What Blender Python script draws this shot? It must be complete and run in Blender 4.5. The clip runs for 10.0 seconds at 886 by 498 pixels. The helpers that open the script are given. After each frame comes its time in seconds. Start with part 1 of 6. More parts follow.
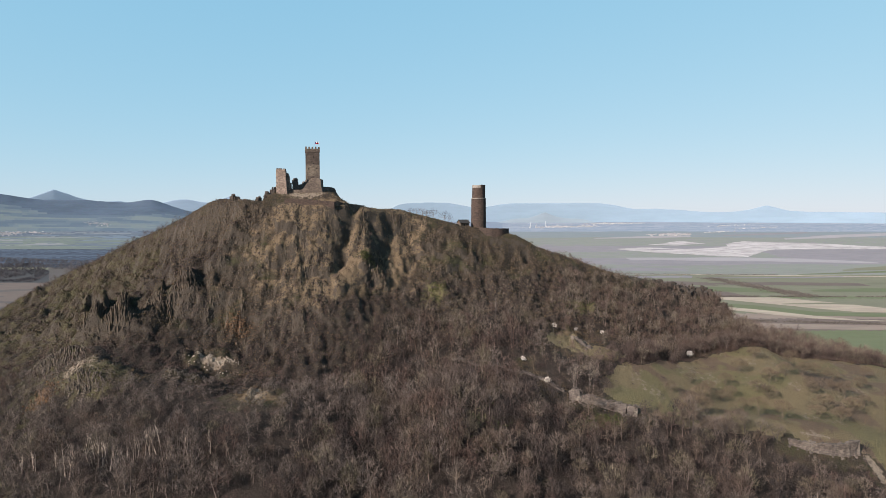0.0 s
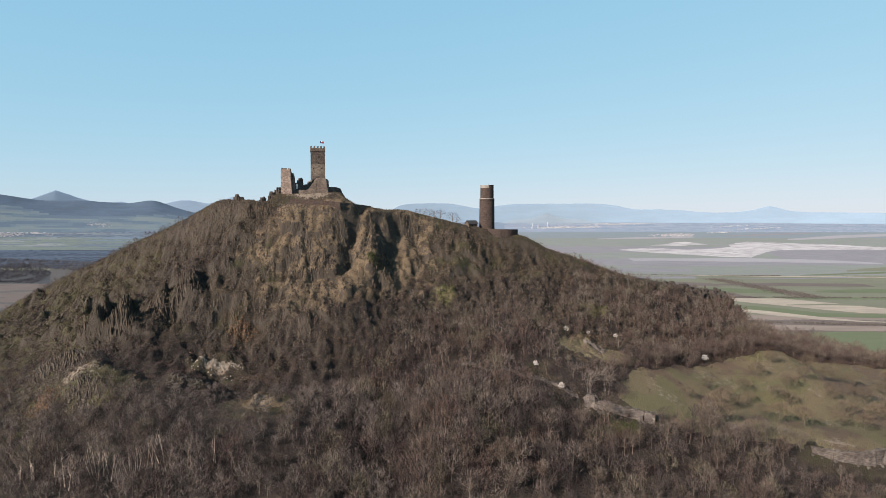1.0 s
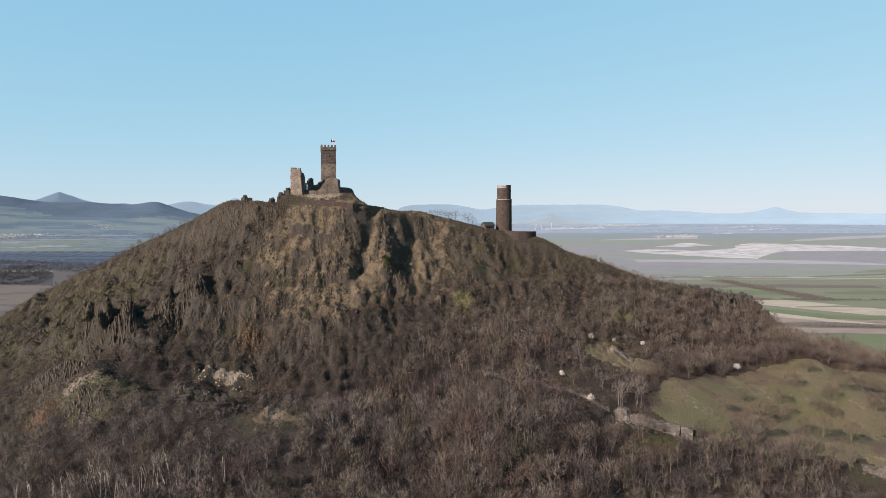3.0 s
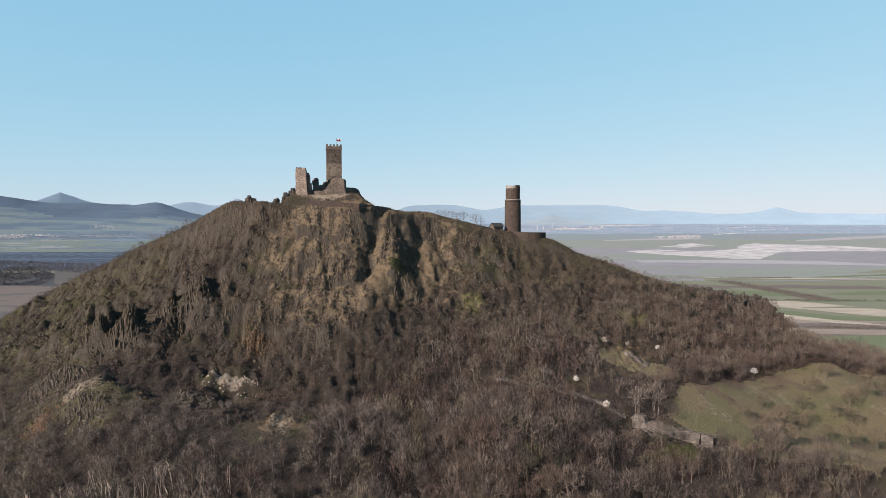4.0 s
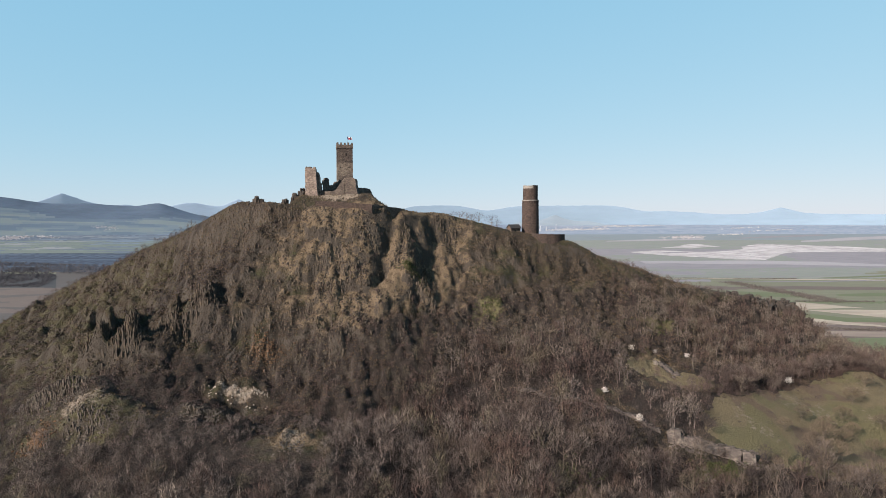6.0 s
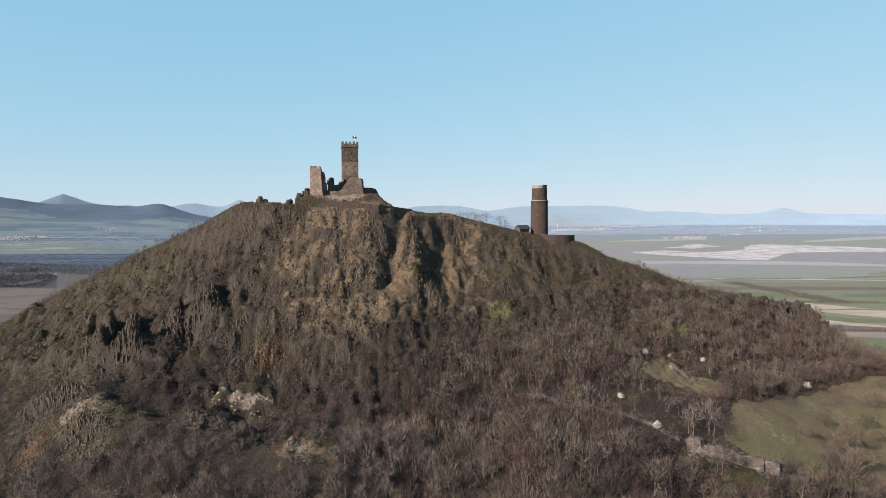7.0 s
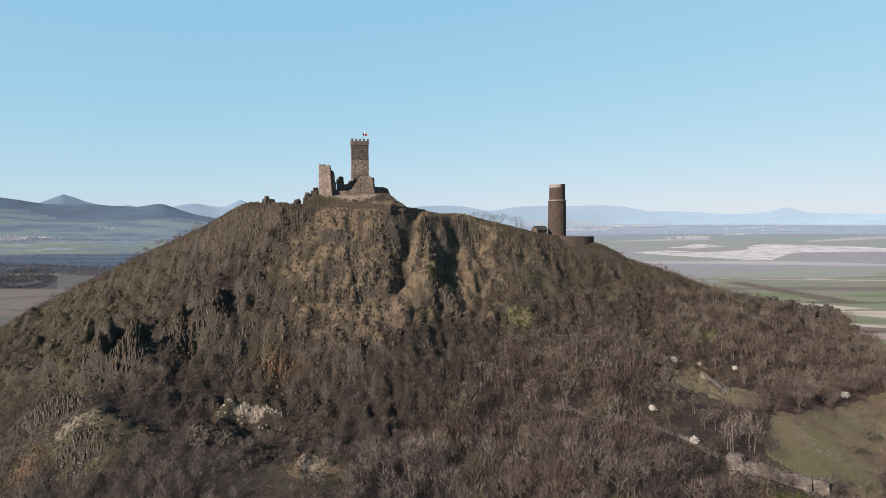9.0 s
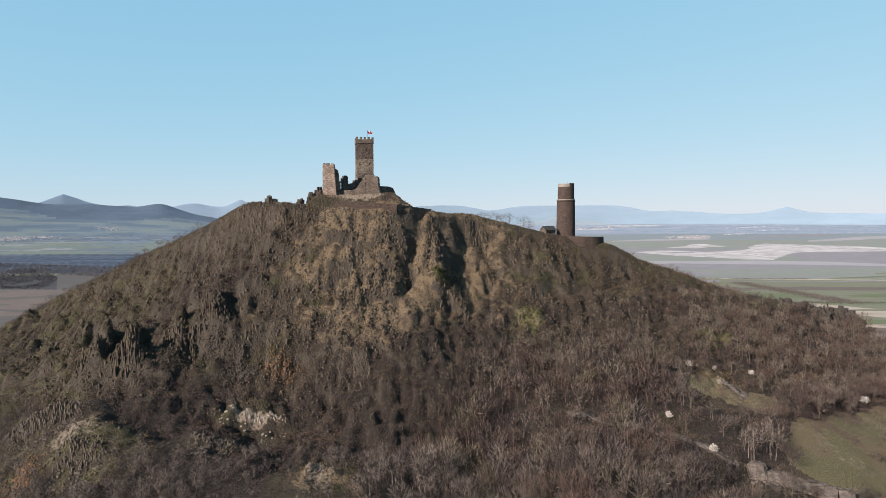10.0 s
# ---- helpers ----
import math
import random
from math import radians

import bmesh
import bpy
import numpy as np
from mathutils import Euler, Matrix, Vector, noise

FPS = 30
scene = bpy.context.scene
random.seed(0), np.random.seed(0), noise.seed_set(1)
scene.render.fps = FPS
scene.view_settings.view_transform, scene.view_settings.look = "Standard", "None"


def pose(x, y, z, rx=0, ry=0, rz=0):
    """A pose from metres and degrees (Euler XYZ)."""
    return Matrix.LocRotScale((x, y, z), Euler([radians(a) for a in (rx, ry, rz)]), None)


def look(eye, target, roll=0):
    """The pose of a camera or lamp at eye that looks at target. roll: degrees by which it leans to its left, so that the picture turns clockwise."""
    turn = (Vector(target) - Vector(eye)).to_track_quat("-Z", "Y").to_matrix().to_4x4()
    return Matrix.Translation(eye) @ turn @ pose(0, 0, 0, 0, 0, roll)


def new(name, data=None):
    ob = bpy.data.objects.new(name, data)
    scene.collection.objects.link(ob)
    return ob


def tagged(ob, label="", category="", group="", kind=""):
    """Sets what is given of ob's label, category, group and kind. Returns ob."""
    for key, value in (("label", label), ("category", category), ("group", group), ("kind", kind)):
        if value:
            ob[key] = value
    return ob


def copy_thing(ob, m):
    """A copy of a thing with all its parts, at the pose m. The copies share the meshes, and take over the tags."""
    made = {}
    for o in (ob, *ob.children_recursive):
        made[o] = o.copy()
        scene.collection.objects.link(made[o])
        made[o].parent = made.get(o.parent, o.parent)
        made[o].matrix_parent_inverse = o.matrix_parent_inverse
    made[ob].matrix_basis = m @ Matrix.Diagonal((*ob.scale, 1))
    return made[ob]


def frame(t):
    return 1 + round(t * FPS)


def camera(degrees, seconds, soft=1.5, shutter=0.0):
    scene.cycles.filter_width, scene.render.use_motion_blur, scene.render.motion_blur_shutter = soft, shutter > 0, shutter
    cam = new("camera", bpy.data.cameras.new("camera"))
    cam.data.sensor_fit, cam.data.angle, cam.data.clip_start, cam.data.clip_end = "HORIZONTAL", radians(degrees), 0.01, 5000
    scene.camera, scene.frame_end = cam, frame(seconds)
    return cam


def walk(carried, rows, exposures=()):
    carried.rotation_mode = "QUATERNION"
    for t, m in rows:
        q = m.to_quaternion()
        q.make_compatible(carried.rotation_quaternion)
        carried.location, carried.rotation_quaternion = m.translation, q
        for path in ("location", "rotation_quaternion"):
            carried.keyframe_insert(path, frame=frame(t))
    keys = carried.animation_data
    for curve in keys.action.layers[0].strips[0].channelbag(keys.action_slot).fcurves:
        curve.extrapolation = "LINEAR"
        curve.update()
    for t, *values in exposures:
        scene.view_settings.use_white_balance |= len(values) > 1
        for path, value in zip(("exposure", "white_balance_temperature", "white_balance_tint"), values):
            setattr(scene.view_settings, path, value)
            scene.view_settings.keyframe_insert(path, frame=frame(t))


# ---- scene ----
cam = camera(73.0, 10.0, soft=0.5)
EYE = 230.0    # the first eye's height over the plain
# seconds, metres right, ahead and up from the first eye, yaw, pitch, roll
ROWS = [
    (0.00, 0.00, 0.00, 0.00, 0.000, -3.133, -0.000),
    (0.50, -2.00, 3.77, 0.03, 0.060, -3.105, 0.009),
    (1.00, -4.01, 7.49, 0.08, 0.119, -3.077, 0.018),
    (1.50, -6.01, 11.19, 0.13, 0.176, -3.049, 0.028),
    (2.00, -8.01, 14.84, 0.20, 0.231, -3.023, 0.039),
    (2.50, -10.00, 18.47, 0.28, 0.283, -2.997, 0.049),
    (3.25, -12.97, 23.86, 0.40, 0.357, -2.962, 0.066),
    (4.00, -15.91, 29.18, 0.55, 0.425, -2.930, 0.083),
    (4.50, -17.86, 32.71, 0.65, 0.467, -2.911, 0.095),
    (5.00, -19.79, 36.21, 0.75, 0.506, -2.893, 0.107),
    (5.50, -21.70, 39.70, 0.86, 0.541, -2.878, 0.120),
    (6.25, -24.52, 44.91, 1.02, 0.588, -2.860, 0.139),
    (7.00, -27.30, 50.09, 1.17, 0.626, -2.847, 0.158),
    (7.50, -29.12, 53.53, 1.27, 0.647, -2.842, 0.171),
    (8.00, -30.91, 56.97, 1.37, 0.664, -2.840, 0.185),
    (8.50, -32.67, 60.41, 1.46, 0.676, -2.841, 0.198),
    (9.00, -34.40, 63.84, 1.55, 0.684, -2.846, 0.211),
    (9.50, -36.09, 67.28, 1.62, 0.687, -2.854, 0.225),
    (10.00, -37.75, 70.72, 1.69, 0.686, -2.866, 0.238),
]
walk(cam, [(t, pose(x, y, EYE + z, 90 + pitch, roll, yaw)) for t, x, y, z, yaw, pitch, roll in ROWS])

# ---- world, sun, exposure ----
SUN_EL, SUN_FROM = 29.0, 222.0     # degrees: height, and the compass side (from +x, anticlockwise) where the sun stands
world = bpy.data.worlds.new("sky")
scene.world = world
world.use_nodes = True
wn, wl = world.node_tree.nodes, world.node_tree.links
sky = wn.new("ShaderNodeTexSky")
sky.sky_type, sky.sun_disc = "NISHITA", False
sky.sun_elevation, sky.sun_rotation = radians(SUN_EL), radians(90 - SUN_FROM)
sky.altitude, sky.air_density, sky.dust_density, sky.ozone_density = 430, 1.0, 0.2, 4.0
split, joined = wn.new("ShaderNodeSeparateColor"), wn.new("ShaderNodeCombineColor")    # thin spring haze evens the sky out
wl.new(sky.outputs[0], split.inputs[0])
for k, (even, gain) in enumerate(((0.45, 0.1435), (0.22, 0.2523), (0.13, 0.3417))):
    p, g = wn.new("ShaderNodeMath"), wn.new("ShaderNodeMath")
    p.operation, g.operation, p.inputs[1].default_value, g.inputs[1].default_value = "POWER", "MULTIPLY", even, gain
    wl.new(split.outputs[k], p.inputs[0])
    wl.new(p.outputs[0], g.inputs[0])
    wl.new(g.outputs[0], joined.inputs[k])
wl.new(joined.outputs[0], wn["Background"].inputs[0])
wn["Background"].inputs[1].default_value = 1.0
sun = new("sun", bpy.data.lights.new("sun", "SUN"))
sun.data.energy, sun.data.angle, sun.data.color = 6.6, radians(0.5), (1.0, 0.92, 0.81)
_e, _a = radians(SUN_EL), radians(SUN_FROM)
sun.matrix_world = look((0, 0, 600), (-math.cos(_e) * math.cos(_a), -math.cos(_e) * math.sin(_a), 600 - math.sin(_e)))
scene.view_settings.exposure = 0.935


# ---- noise on arrays ----
def lattice(ix, iy, seed):
    n = (ix * 374761393 + iy * 668265263 + seed * 974634777) & 0xFFFFFFFF
    n = ((n ^ (n >> 13)) * 1274126177) & 0xFFFFFFFF
    return ((n ^ (n >> 16)) & 0xFFFF) / 65535.0


def vnoise(x, y, size, seed=0):
    """Value noise, 0 to 1, on arrays."""
    x, y = np.asarray(x, float) / size, np.asarray(y, float) / size
    ix, iy = np.floor(x).astype(np.int64), np.floor(y).astype(np.int64)
    fx, fy = x - ix, y - iy
    fx, fy = fx * fx * (3 - 2 * fx), fy * fy * (3 - 2 * fy)
    a, b = lattice(ix, iy, seed), lattice(ix + 1, iy, seed)
    c, d = lattice(ix, iy + 1, seed), lattice(ix + 1, iy + 1, seed)
    return (a + (b - a) * fx) * (1 - fy) + (c + (d - c) * fx) * fy


def fbm(x, y, size, octaves=4, seed=0):
    total, weight, amp = 0.0, 0.0, 1.0
    for k in range(octaves):
        total, weight = total + amp * vnoise(x, y, size / 2 ** k, seed + 17 * k), weight + amp
        amp *= 0.5
    return total / weight


def ramp(v, a, b):
    t = np.clip((np.asarray(v, float) - a) / (b - a), 0, 1)
    return t * t * (3 - 2 * t)


def bump(x, y, cx, cy, rx, ry):
    return np.exp(-((x - cx) / rx) ** 2 - ((y - cy) / ry) ** 2)


# ---- the shape of the hill ----
def crest_y(x):
    f = lambda q: np.interp(q, [-330, -230, -176, -134, -108, -64, -44, -27, 40, 110, 172, 260],
                            [398, 388, 372, 351, 342, 343, 356, 376, 381, 385, 392, 400])
    return (f(x - 8) + f(x) + f(x + 8)) / 3


def crest_z(x):
    f = lambda q: np.interp(q, [-480, -340, -281, -209, -150, -131, -94, -50, -27, 0, 26, 45, 63, 111, 176, 190, 230, 300, 420],
                            [60, 140, 176, 209, 232.5, 241, 237.5, 236.5, 234, 227, 222, 219, 209, 193, 180, 162, 150, 128, 60])
    return (f(x - 4) + f(x) + f(x + 4)) / 3


# upper end x, y, lower end x, y, how far it stands out, width on the sunny and the shaded side
SPURS = [
    (-44, 350, -42, 322, 7.0, 9, 3.0), (-62, 356, -61, 322, 4.0, 10, 2.5), (-90, 338, -86, 322, 4.0, 8, 2.5),
    (-137, 330, -131, 302, 4.0, 8, 3), (-179, 319, -167, 285, 12, 9, 1.6), (-166, 316, -154, 286, 12, 6, 1.6), (-152, 320, -141, 299, 8, 7, 1.6),
    (-6, 374, -8, 352, 4.0, 8, 2.5), (13, 376, 9, 358, 3.5, 7, 2.5), (-113, 346, -116, 322, 3.5, 8, 2.5),
    (39, 376, 34, 360, 2.5, 8, 3), (-207, 350, -190, 310, 3.5, 8, 3), (150, 386, 140, 372, 2.5, 8, 3)]
GULLIES = [(-50, 360, -59, 317, 5.0, 2.6), (-32, 368, -33, 334, 4.0, 4.0), (-80, 344, -78, 328, 2.5, 2.5), (-122, 345, -128, 312, 3.0, 4.0)]

# middle x, y, half width, height of the face
SCARPS = [(-170, 262, 14, 6), (-107.5, 275.0, 11, 3.8), (-114, 256, 8, 2.6), (-149, 246, 9, 4), (-158, 285, 15, 7.5), (-132, 301, 9, 5.5), (-66, 317, 8, 4), (-38, 325, 8, 4.5),
          (-112, 327, 10, 4), (-85, 330, 8, 4), (-77, 243, 5, 2), (-205, 305, 14, 4), (-8, 352, 10, 3.5), (14, 358, 9, 3), (-190, 330, 14, 3.5), (62, 352, 12, 3)]


# broad corrections of the slope, fitted to the camera's view: middle x, y, half widths, height
SWELLS = [(40, 237, 65, 24, 3.5), (10, 234, 26, 34, 10.7), (-75, 276, 60, 28, -9.8), (-44, 272, 36, 32, -7.7), (132, 306, 30, 38, -7.1), (50, 285, 40, 26, 2.7), (130, 240, 60, 16, 7.4),
          (60, 348, 60, 20, 3.1), (-158, 250, 26, 18, 4.1), (-74, 228, 18, 16, 3.9), (142, 268, 30, 14, -2.3), (12, 350, 24, 14, 3.8), (100, 336, 30, 18, 5.0)]


def height(x, y):
    x, y = np.asarray(x, float), np.asarray(y, float)
    wob = 10 * (fbm(x, y, 60, 3, 5) - 0.5)
    d = crest_y(x) - y + wob * ramp(crest_y(x) - y, 5, 40)
    low = 122 + np.where(y > 200, 0.2, 0.38) * (np.minimum(y, 300) - 200)
    top = crest_z(x)
    s = np.interp(d, [-400, -45, -20, 0, 3, 12, 22, 40, 60, 85, 110, 135, 170, 200],
                  [0.0, 0.86, 0.97, 1, 0.98, 0.84, 0.71, 0.58, 0.46, 0.33, 0.23, 0.13, 0.03, 0])
    z = low * np.where(d > 0, 1, ramp(d, -500, 0)) + (top - low) * s
    z -= 16 * bump(x, y, -106, 284, 34, 26) + 6 * bump(x, y, -62, 318, 24, 18)
    z += 8 * bump(x, y, -160, 260, 26, 16) + 4 * bump(x, y, 90, 262, 70, 45)
    for cx, cy, rx, ry, h in SWELLS:
        z += h * bump(x, y, cx, cy, rx, ry)
    z += 7.0 * ramp(y, 342.6, 350) * (1 - ramp(y, 376, 396)) * ramp(x, -108, -97) * (1 - ramp(x, -73, -43))
    # spurs of the cliff: gentle on the sunny side, sheer on the other
    for x0, y0, x1, y1, out, wl, wr in SPURS:
        k = np.clip((y - y1) / (y0 - y1), 0, 1)
        u = x - (x1 + (x0 - x1) * k) + 7 * (fbm(x, y, 16, 3, 41) - 0.5)
        along = ramp(y, y1 - 9, y1 + 3) * (1 - ramp(y, y0 - 8, y0 + 1))
        z += 0.75 * out * (0.4 + 0.95 * vnoise(x, y, 8, 47)) * along * np.where(u < 0, np.exp(-(u / wl) ** 2), np.exp(-(u / wr) ** 2))
    for x0, y0, x1, y1, deep, wide in GULLIES:
        k = np.clip((y - y1) / (y0 - y1), 0, 1)
        u = x - (x1 + (x0 - x1) * k) + 2 * (fbm(x, y, 12, 2, 43) - 0.5)
        z -= deep * ramp(y, y1 - 6, y1 + 4) * (1 - ramp(y, y0 - 8, y0 + 1)) * np.exp(-(u / wide) ** 2)
    # small scarps facing down the slope
    for cx, cy, rx, h in SCARPS:
        yy = y + 2.5 * (fbm(x, y, 8, 3, 53) - 0.5) + 0.02 * (x - cx) ** 2 / rx
        z += h * np.exp(-((x - cx) / rx) ** 4) * (ramp(yy, cy - 1.6, cy + 1.2) - ramp(yy, cy + 1.5, cy + 17))
    # out to the plain on all sides
    r = np.hypot((x + 10) / 1.15, y - 300)
    z = z * (1 - ramp(r, 230, 520)) - 4 * ramp(r, 480, 560)
    # relief
    steep = ramp(d, 1, 10) * (1 - ramp(d, 70, 120))
    crag = 1 - 2 * np.abs(fbm(x + 0.15 * y, y * 0.4, 8, 4, 29) - 0.5)
    calm = 1 - 0.86 * ramp(x, 58, 80) * (1 - ramp(y - 0.6 * (x - 70) - 294, 0, 18))
    z += (fbm(x, y, 26, 4, 9) - 0.5) * (3 + 7 * steep) * calm + (fbm(x, y, 5, 3, 23) - 0.5) * (0.8 + 4.6 * steep) * calm - 3.0 * steep * calm * (crag - 0.8) + 6.0 * steep * calm * (fbm(x, y, 11, 4, 59) - 0.5) + 4.8 * steep * calm * (fbm(x, y * 0.6, 2.6, 2, 37) - 0.5)
    return z


def plain_z(x, y):
    """The plain: level near the hill, bent up towards the uplands to fit the camera's view."""
    return 184 * np.clip((np.hypot(x, y) - 2600) / 2300, 0, 1.5) ** 1.3


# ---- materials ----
ALBEDO_SCALE = 0.455    # all base colours are darkened by this so that shade reads deeper


# uneven factors tint the base colours against the sky's greenish fill light
def scaled_albedo(c):
    return c[0] * ALBEDO_SCALE * 1.03, c[1] * ALBEDO_SCALE * 0.952, c[2] * ALBEDO_SCALE * 0.97


def material(name, base, other=None, size=2.0, rough=0.9, relief=0.3, fine=0.25, third=None, metal=0.0, stretch=(1, 1, 1)):
    """Two or three tones mixed by coarse and fine noise in world metres, with a fine relief."""
    base, other, third = scaled_albedo(base), scaled_albedo(other or tuple(c * 0.7 for c in base)), third and scaled_albedo(third)
    m = bpy.data.materials.new(name)
    m.use_nodes = True
    n, l = m.node_tree.nodes, m.node_tree.links
    b = n["Principled BSDF"]
    b.inputs["Roughness"].default_value, b.inputs["Metallic"].default_value = rough, metal
    b.inputs["Specular IOR Level"].default_value = 0.25
    geo, mp = n.new("ShaderNodeNewGeometry"), n.new("ShaderNodeMapping")
    mp.inputs["Scale"].default_value = stretch
    l.new(geo.outputs["Position"], mp.inputs["Vector"])

    def noise_node(scale, detail):
        t = n.new("ShaderNodeTexNoise")
        t.inputs["Scale"].default_value, t.inputs["Detail"].default_value = scale, detail
        t.inputs["Roughness"].default_value = 0.65
        l.new(mp.outputs[0], t.inputs["Vector"])
        return t

    def mixed(fac, a, bb, lo, hi):
        r = n.new("ShaderNodeMapRange")
        r.inputs[1].default_value, r.inputs[2].default_value = lo, hi
        l.new(fac, r.inputs[0])
        x = n.new("ShaderNodeMix")
        x.data_type = "RGBA"
        l.new(r.outputs[0], x.inputs[0])
        for sock, v in ((x.inputs[6], a), (x.inputs[7], bb)):
            if isinstance(v, tuple):
                sock.default_value = (*v, 1)
            else:
                l.new(v, sock)
        return x.outputs[2]

    coarse, grain = noise_node(1 / size, 5), noise_node(7 / size, 4)
    col = mixed(coarse.outputs["Fac"], base, other, 0.38, 0.62)
    if third:
        col = mixed(noise_node(0.35 / size, 3).outputs["Fac"], col, third, 0.5, 0.68)
    dark = n.new("ShaderNodeMix")
    dark.data_type, dark.blend_type = "RGBA", "MULTIPLY"
    dark.inputs[0].default_value = fine
    l.new(col, dark.inputs[6])
    l.new(grain.outputs["Color"], dark.inputs[7])
    l.new(dark.outputs[2], b.inputs["Base Color"])
    if relief:
        bp = n.new("ShaderNodeBump")
        bp.inputs["Strength"].default_value, bp.inputs["Distance"].default_value = relief, size * 0.12
        l.new(grain.outputs["Fac"], bp.inputs["Height"])
        l.new(bp.outputs[0], b.inputs["Normal"])
    return m


def masonry(name, base, other, course=0.35, third=None):
    """Rough coursed rubble: noise tones, uneven courses of stone, weathered relief."""
    m = material(name, base, other, size=2.6, rough=0.92, relief=0.0, fine=0.35, third=third)
    n, l = m.node_tree.nodes, m.node_tree.links
    b = n["Principled BSDF"]
    geo, vor = n.new("ShaderNodeNewGeometry"), n.new("ShaderNodeTexVoronoi")
    mp = n.new("ShaderNodeMapping")
    mp.inputs["Scale"].default_value = (1 / (course * 2.3), 1 / (course * 2.3), 1 / course)
    l.new(geo.outputs["Position"], mp.inputs["Vector"])
    l.new(mp.outputs[0], vor.inputs["Vector"])
    vor.inputs["Scale"].default_value = 1.0
    src = b.inputs["Base Color"].links[0].from_socket
    tone = n.new("ShaderNodeMix")
    tone.data_type, tone.blend_type = "RGBA", "MULTIPLY"
    tone.inputs[0].default_value = 1.0
    hs = n.new("ShaderNodeMapRange")
    hs.inputs[3].default_value, hs.inputs[4].default_value = 0.62, 1.25
    sep = n.new("ShaderNodeSeparateColor")
    l.new(vor.outputs["Color"], sep.inputs[0])
    l.new(sep.outputs[0], hs.inputs[0])
    l.new(src, tone.inputs[6])
    l.new(hs.outputs[0], tone.inputs[7])
    l.new(tone.outputs[2], b.inputs["Base Color"])
    bp = n.new("ShaderNodeBump")
    bp.inputs["Strength"].default_value, bp.inputs["Distance"].default_value = 0.8, 0.12
    bp.invert = True
    l.new(vor.outputs["Distance"], bp.inputs["Height"])
    l.new(bp.outputs[0], b.inputs["Normal"])
    return m


def toned(name, tones, rough=0.9, spread=0.35):
    """Colour chosen plant by plant (the mesh's 'tone', or the object's own random), with a little play from twig to twig."""
    m = bpy.data.materials.new(name)
    m.use_nodes = True
    n, l = m.node_tree.nodes, m.node_tree.links
    b = n["Principled BSDF"]
    b.inputs["Roughness"].default_value = rough
    b.inputs["Specular IOR Level"].default_value = 0.15
    at, info, add = n.new("ShaderNodeAttribute"), n.new("ShaderNodeObjectInfo"), n.new("ShaderNodeMath")
    at.attribute_name = "tone"
    add.operation = "ADD"
    l.new(at.outputs["Fac"], add.inputs[0])
    l.new(info.outputs["Random"], add.inputs[1])
    fr = n.new("ShaderNodeMath")
    fr.operation = "FRACT"
    l.new(add.outputs[0], fr.inputs[0])
    cr = n.new("ShaderNodeValToRGB")
    cr.color_ramp.interpolation = "LINEAR"
    while len(cr.color_ramp.elements) < len(tones):
        cr.color_ramp.elements.new(0.5)
    for k, c in enumerate(tones):
        cr.color_ramp.elements[k].position, cr.color_ramp.elements[k].color = k / (len(tones) - 1), (*scaled_albedo(c), 1)
    l.new(fr.outputs[0], cr.inputs[0])
    geo, mr, mx = n.new("ShaderNodeNewGeometry"), n.new("ShaderNodeMapRange"), n.new("ShaderNodeMix")
    mr.inputs[3].default_value, mr.inputs[4].default_value = 1 - spread, 1 + spread
    l.new(geo.outputs["Random Per Island"], mr.inputs[0])
    mx.data_type, mx.blend_type = "RGBA", "MULTIPLY"
    mx.inputs[0].default_value = 1.0
    l.new(cr.outputs[0], mx.inputs[6])
    l.new(mr.outputs[0], mx.inputs[7])
    l.new(mx.outputs[2], b.inputs["Base Color"])
    return m


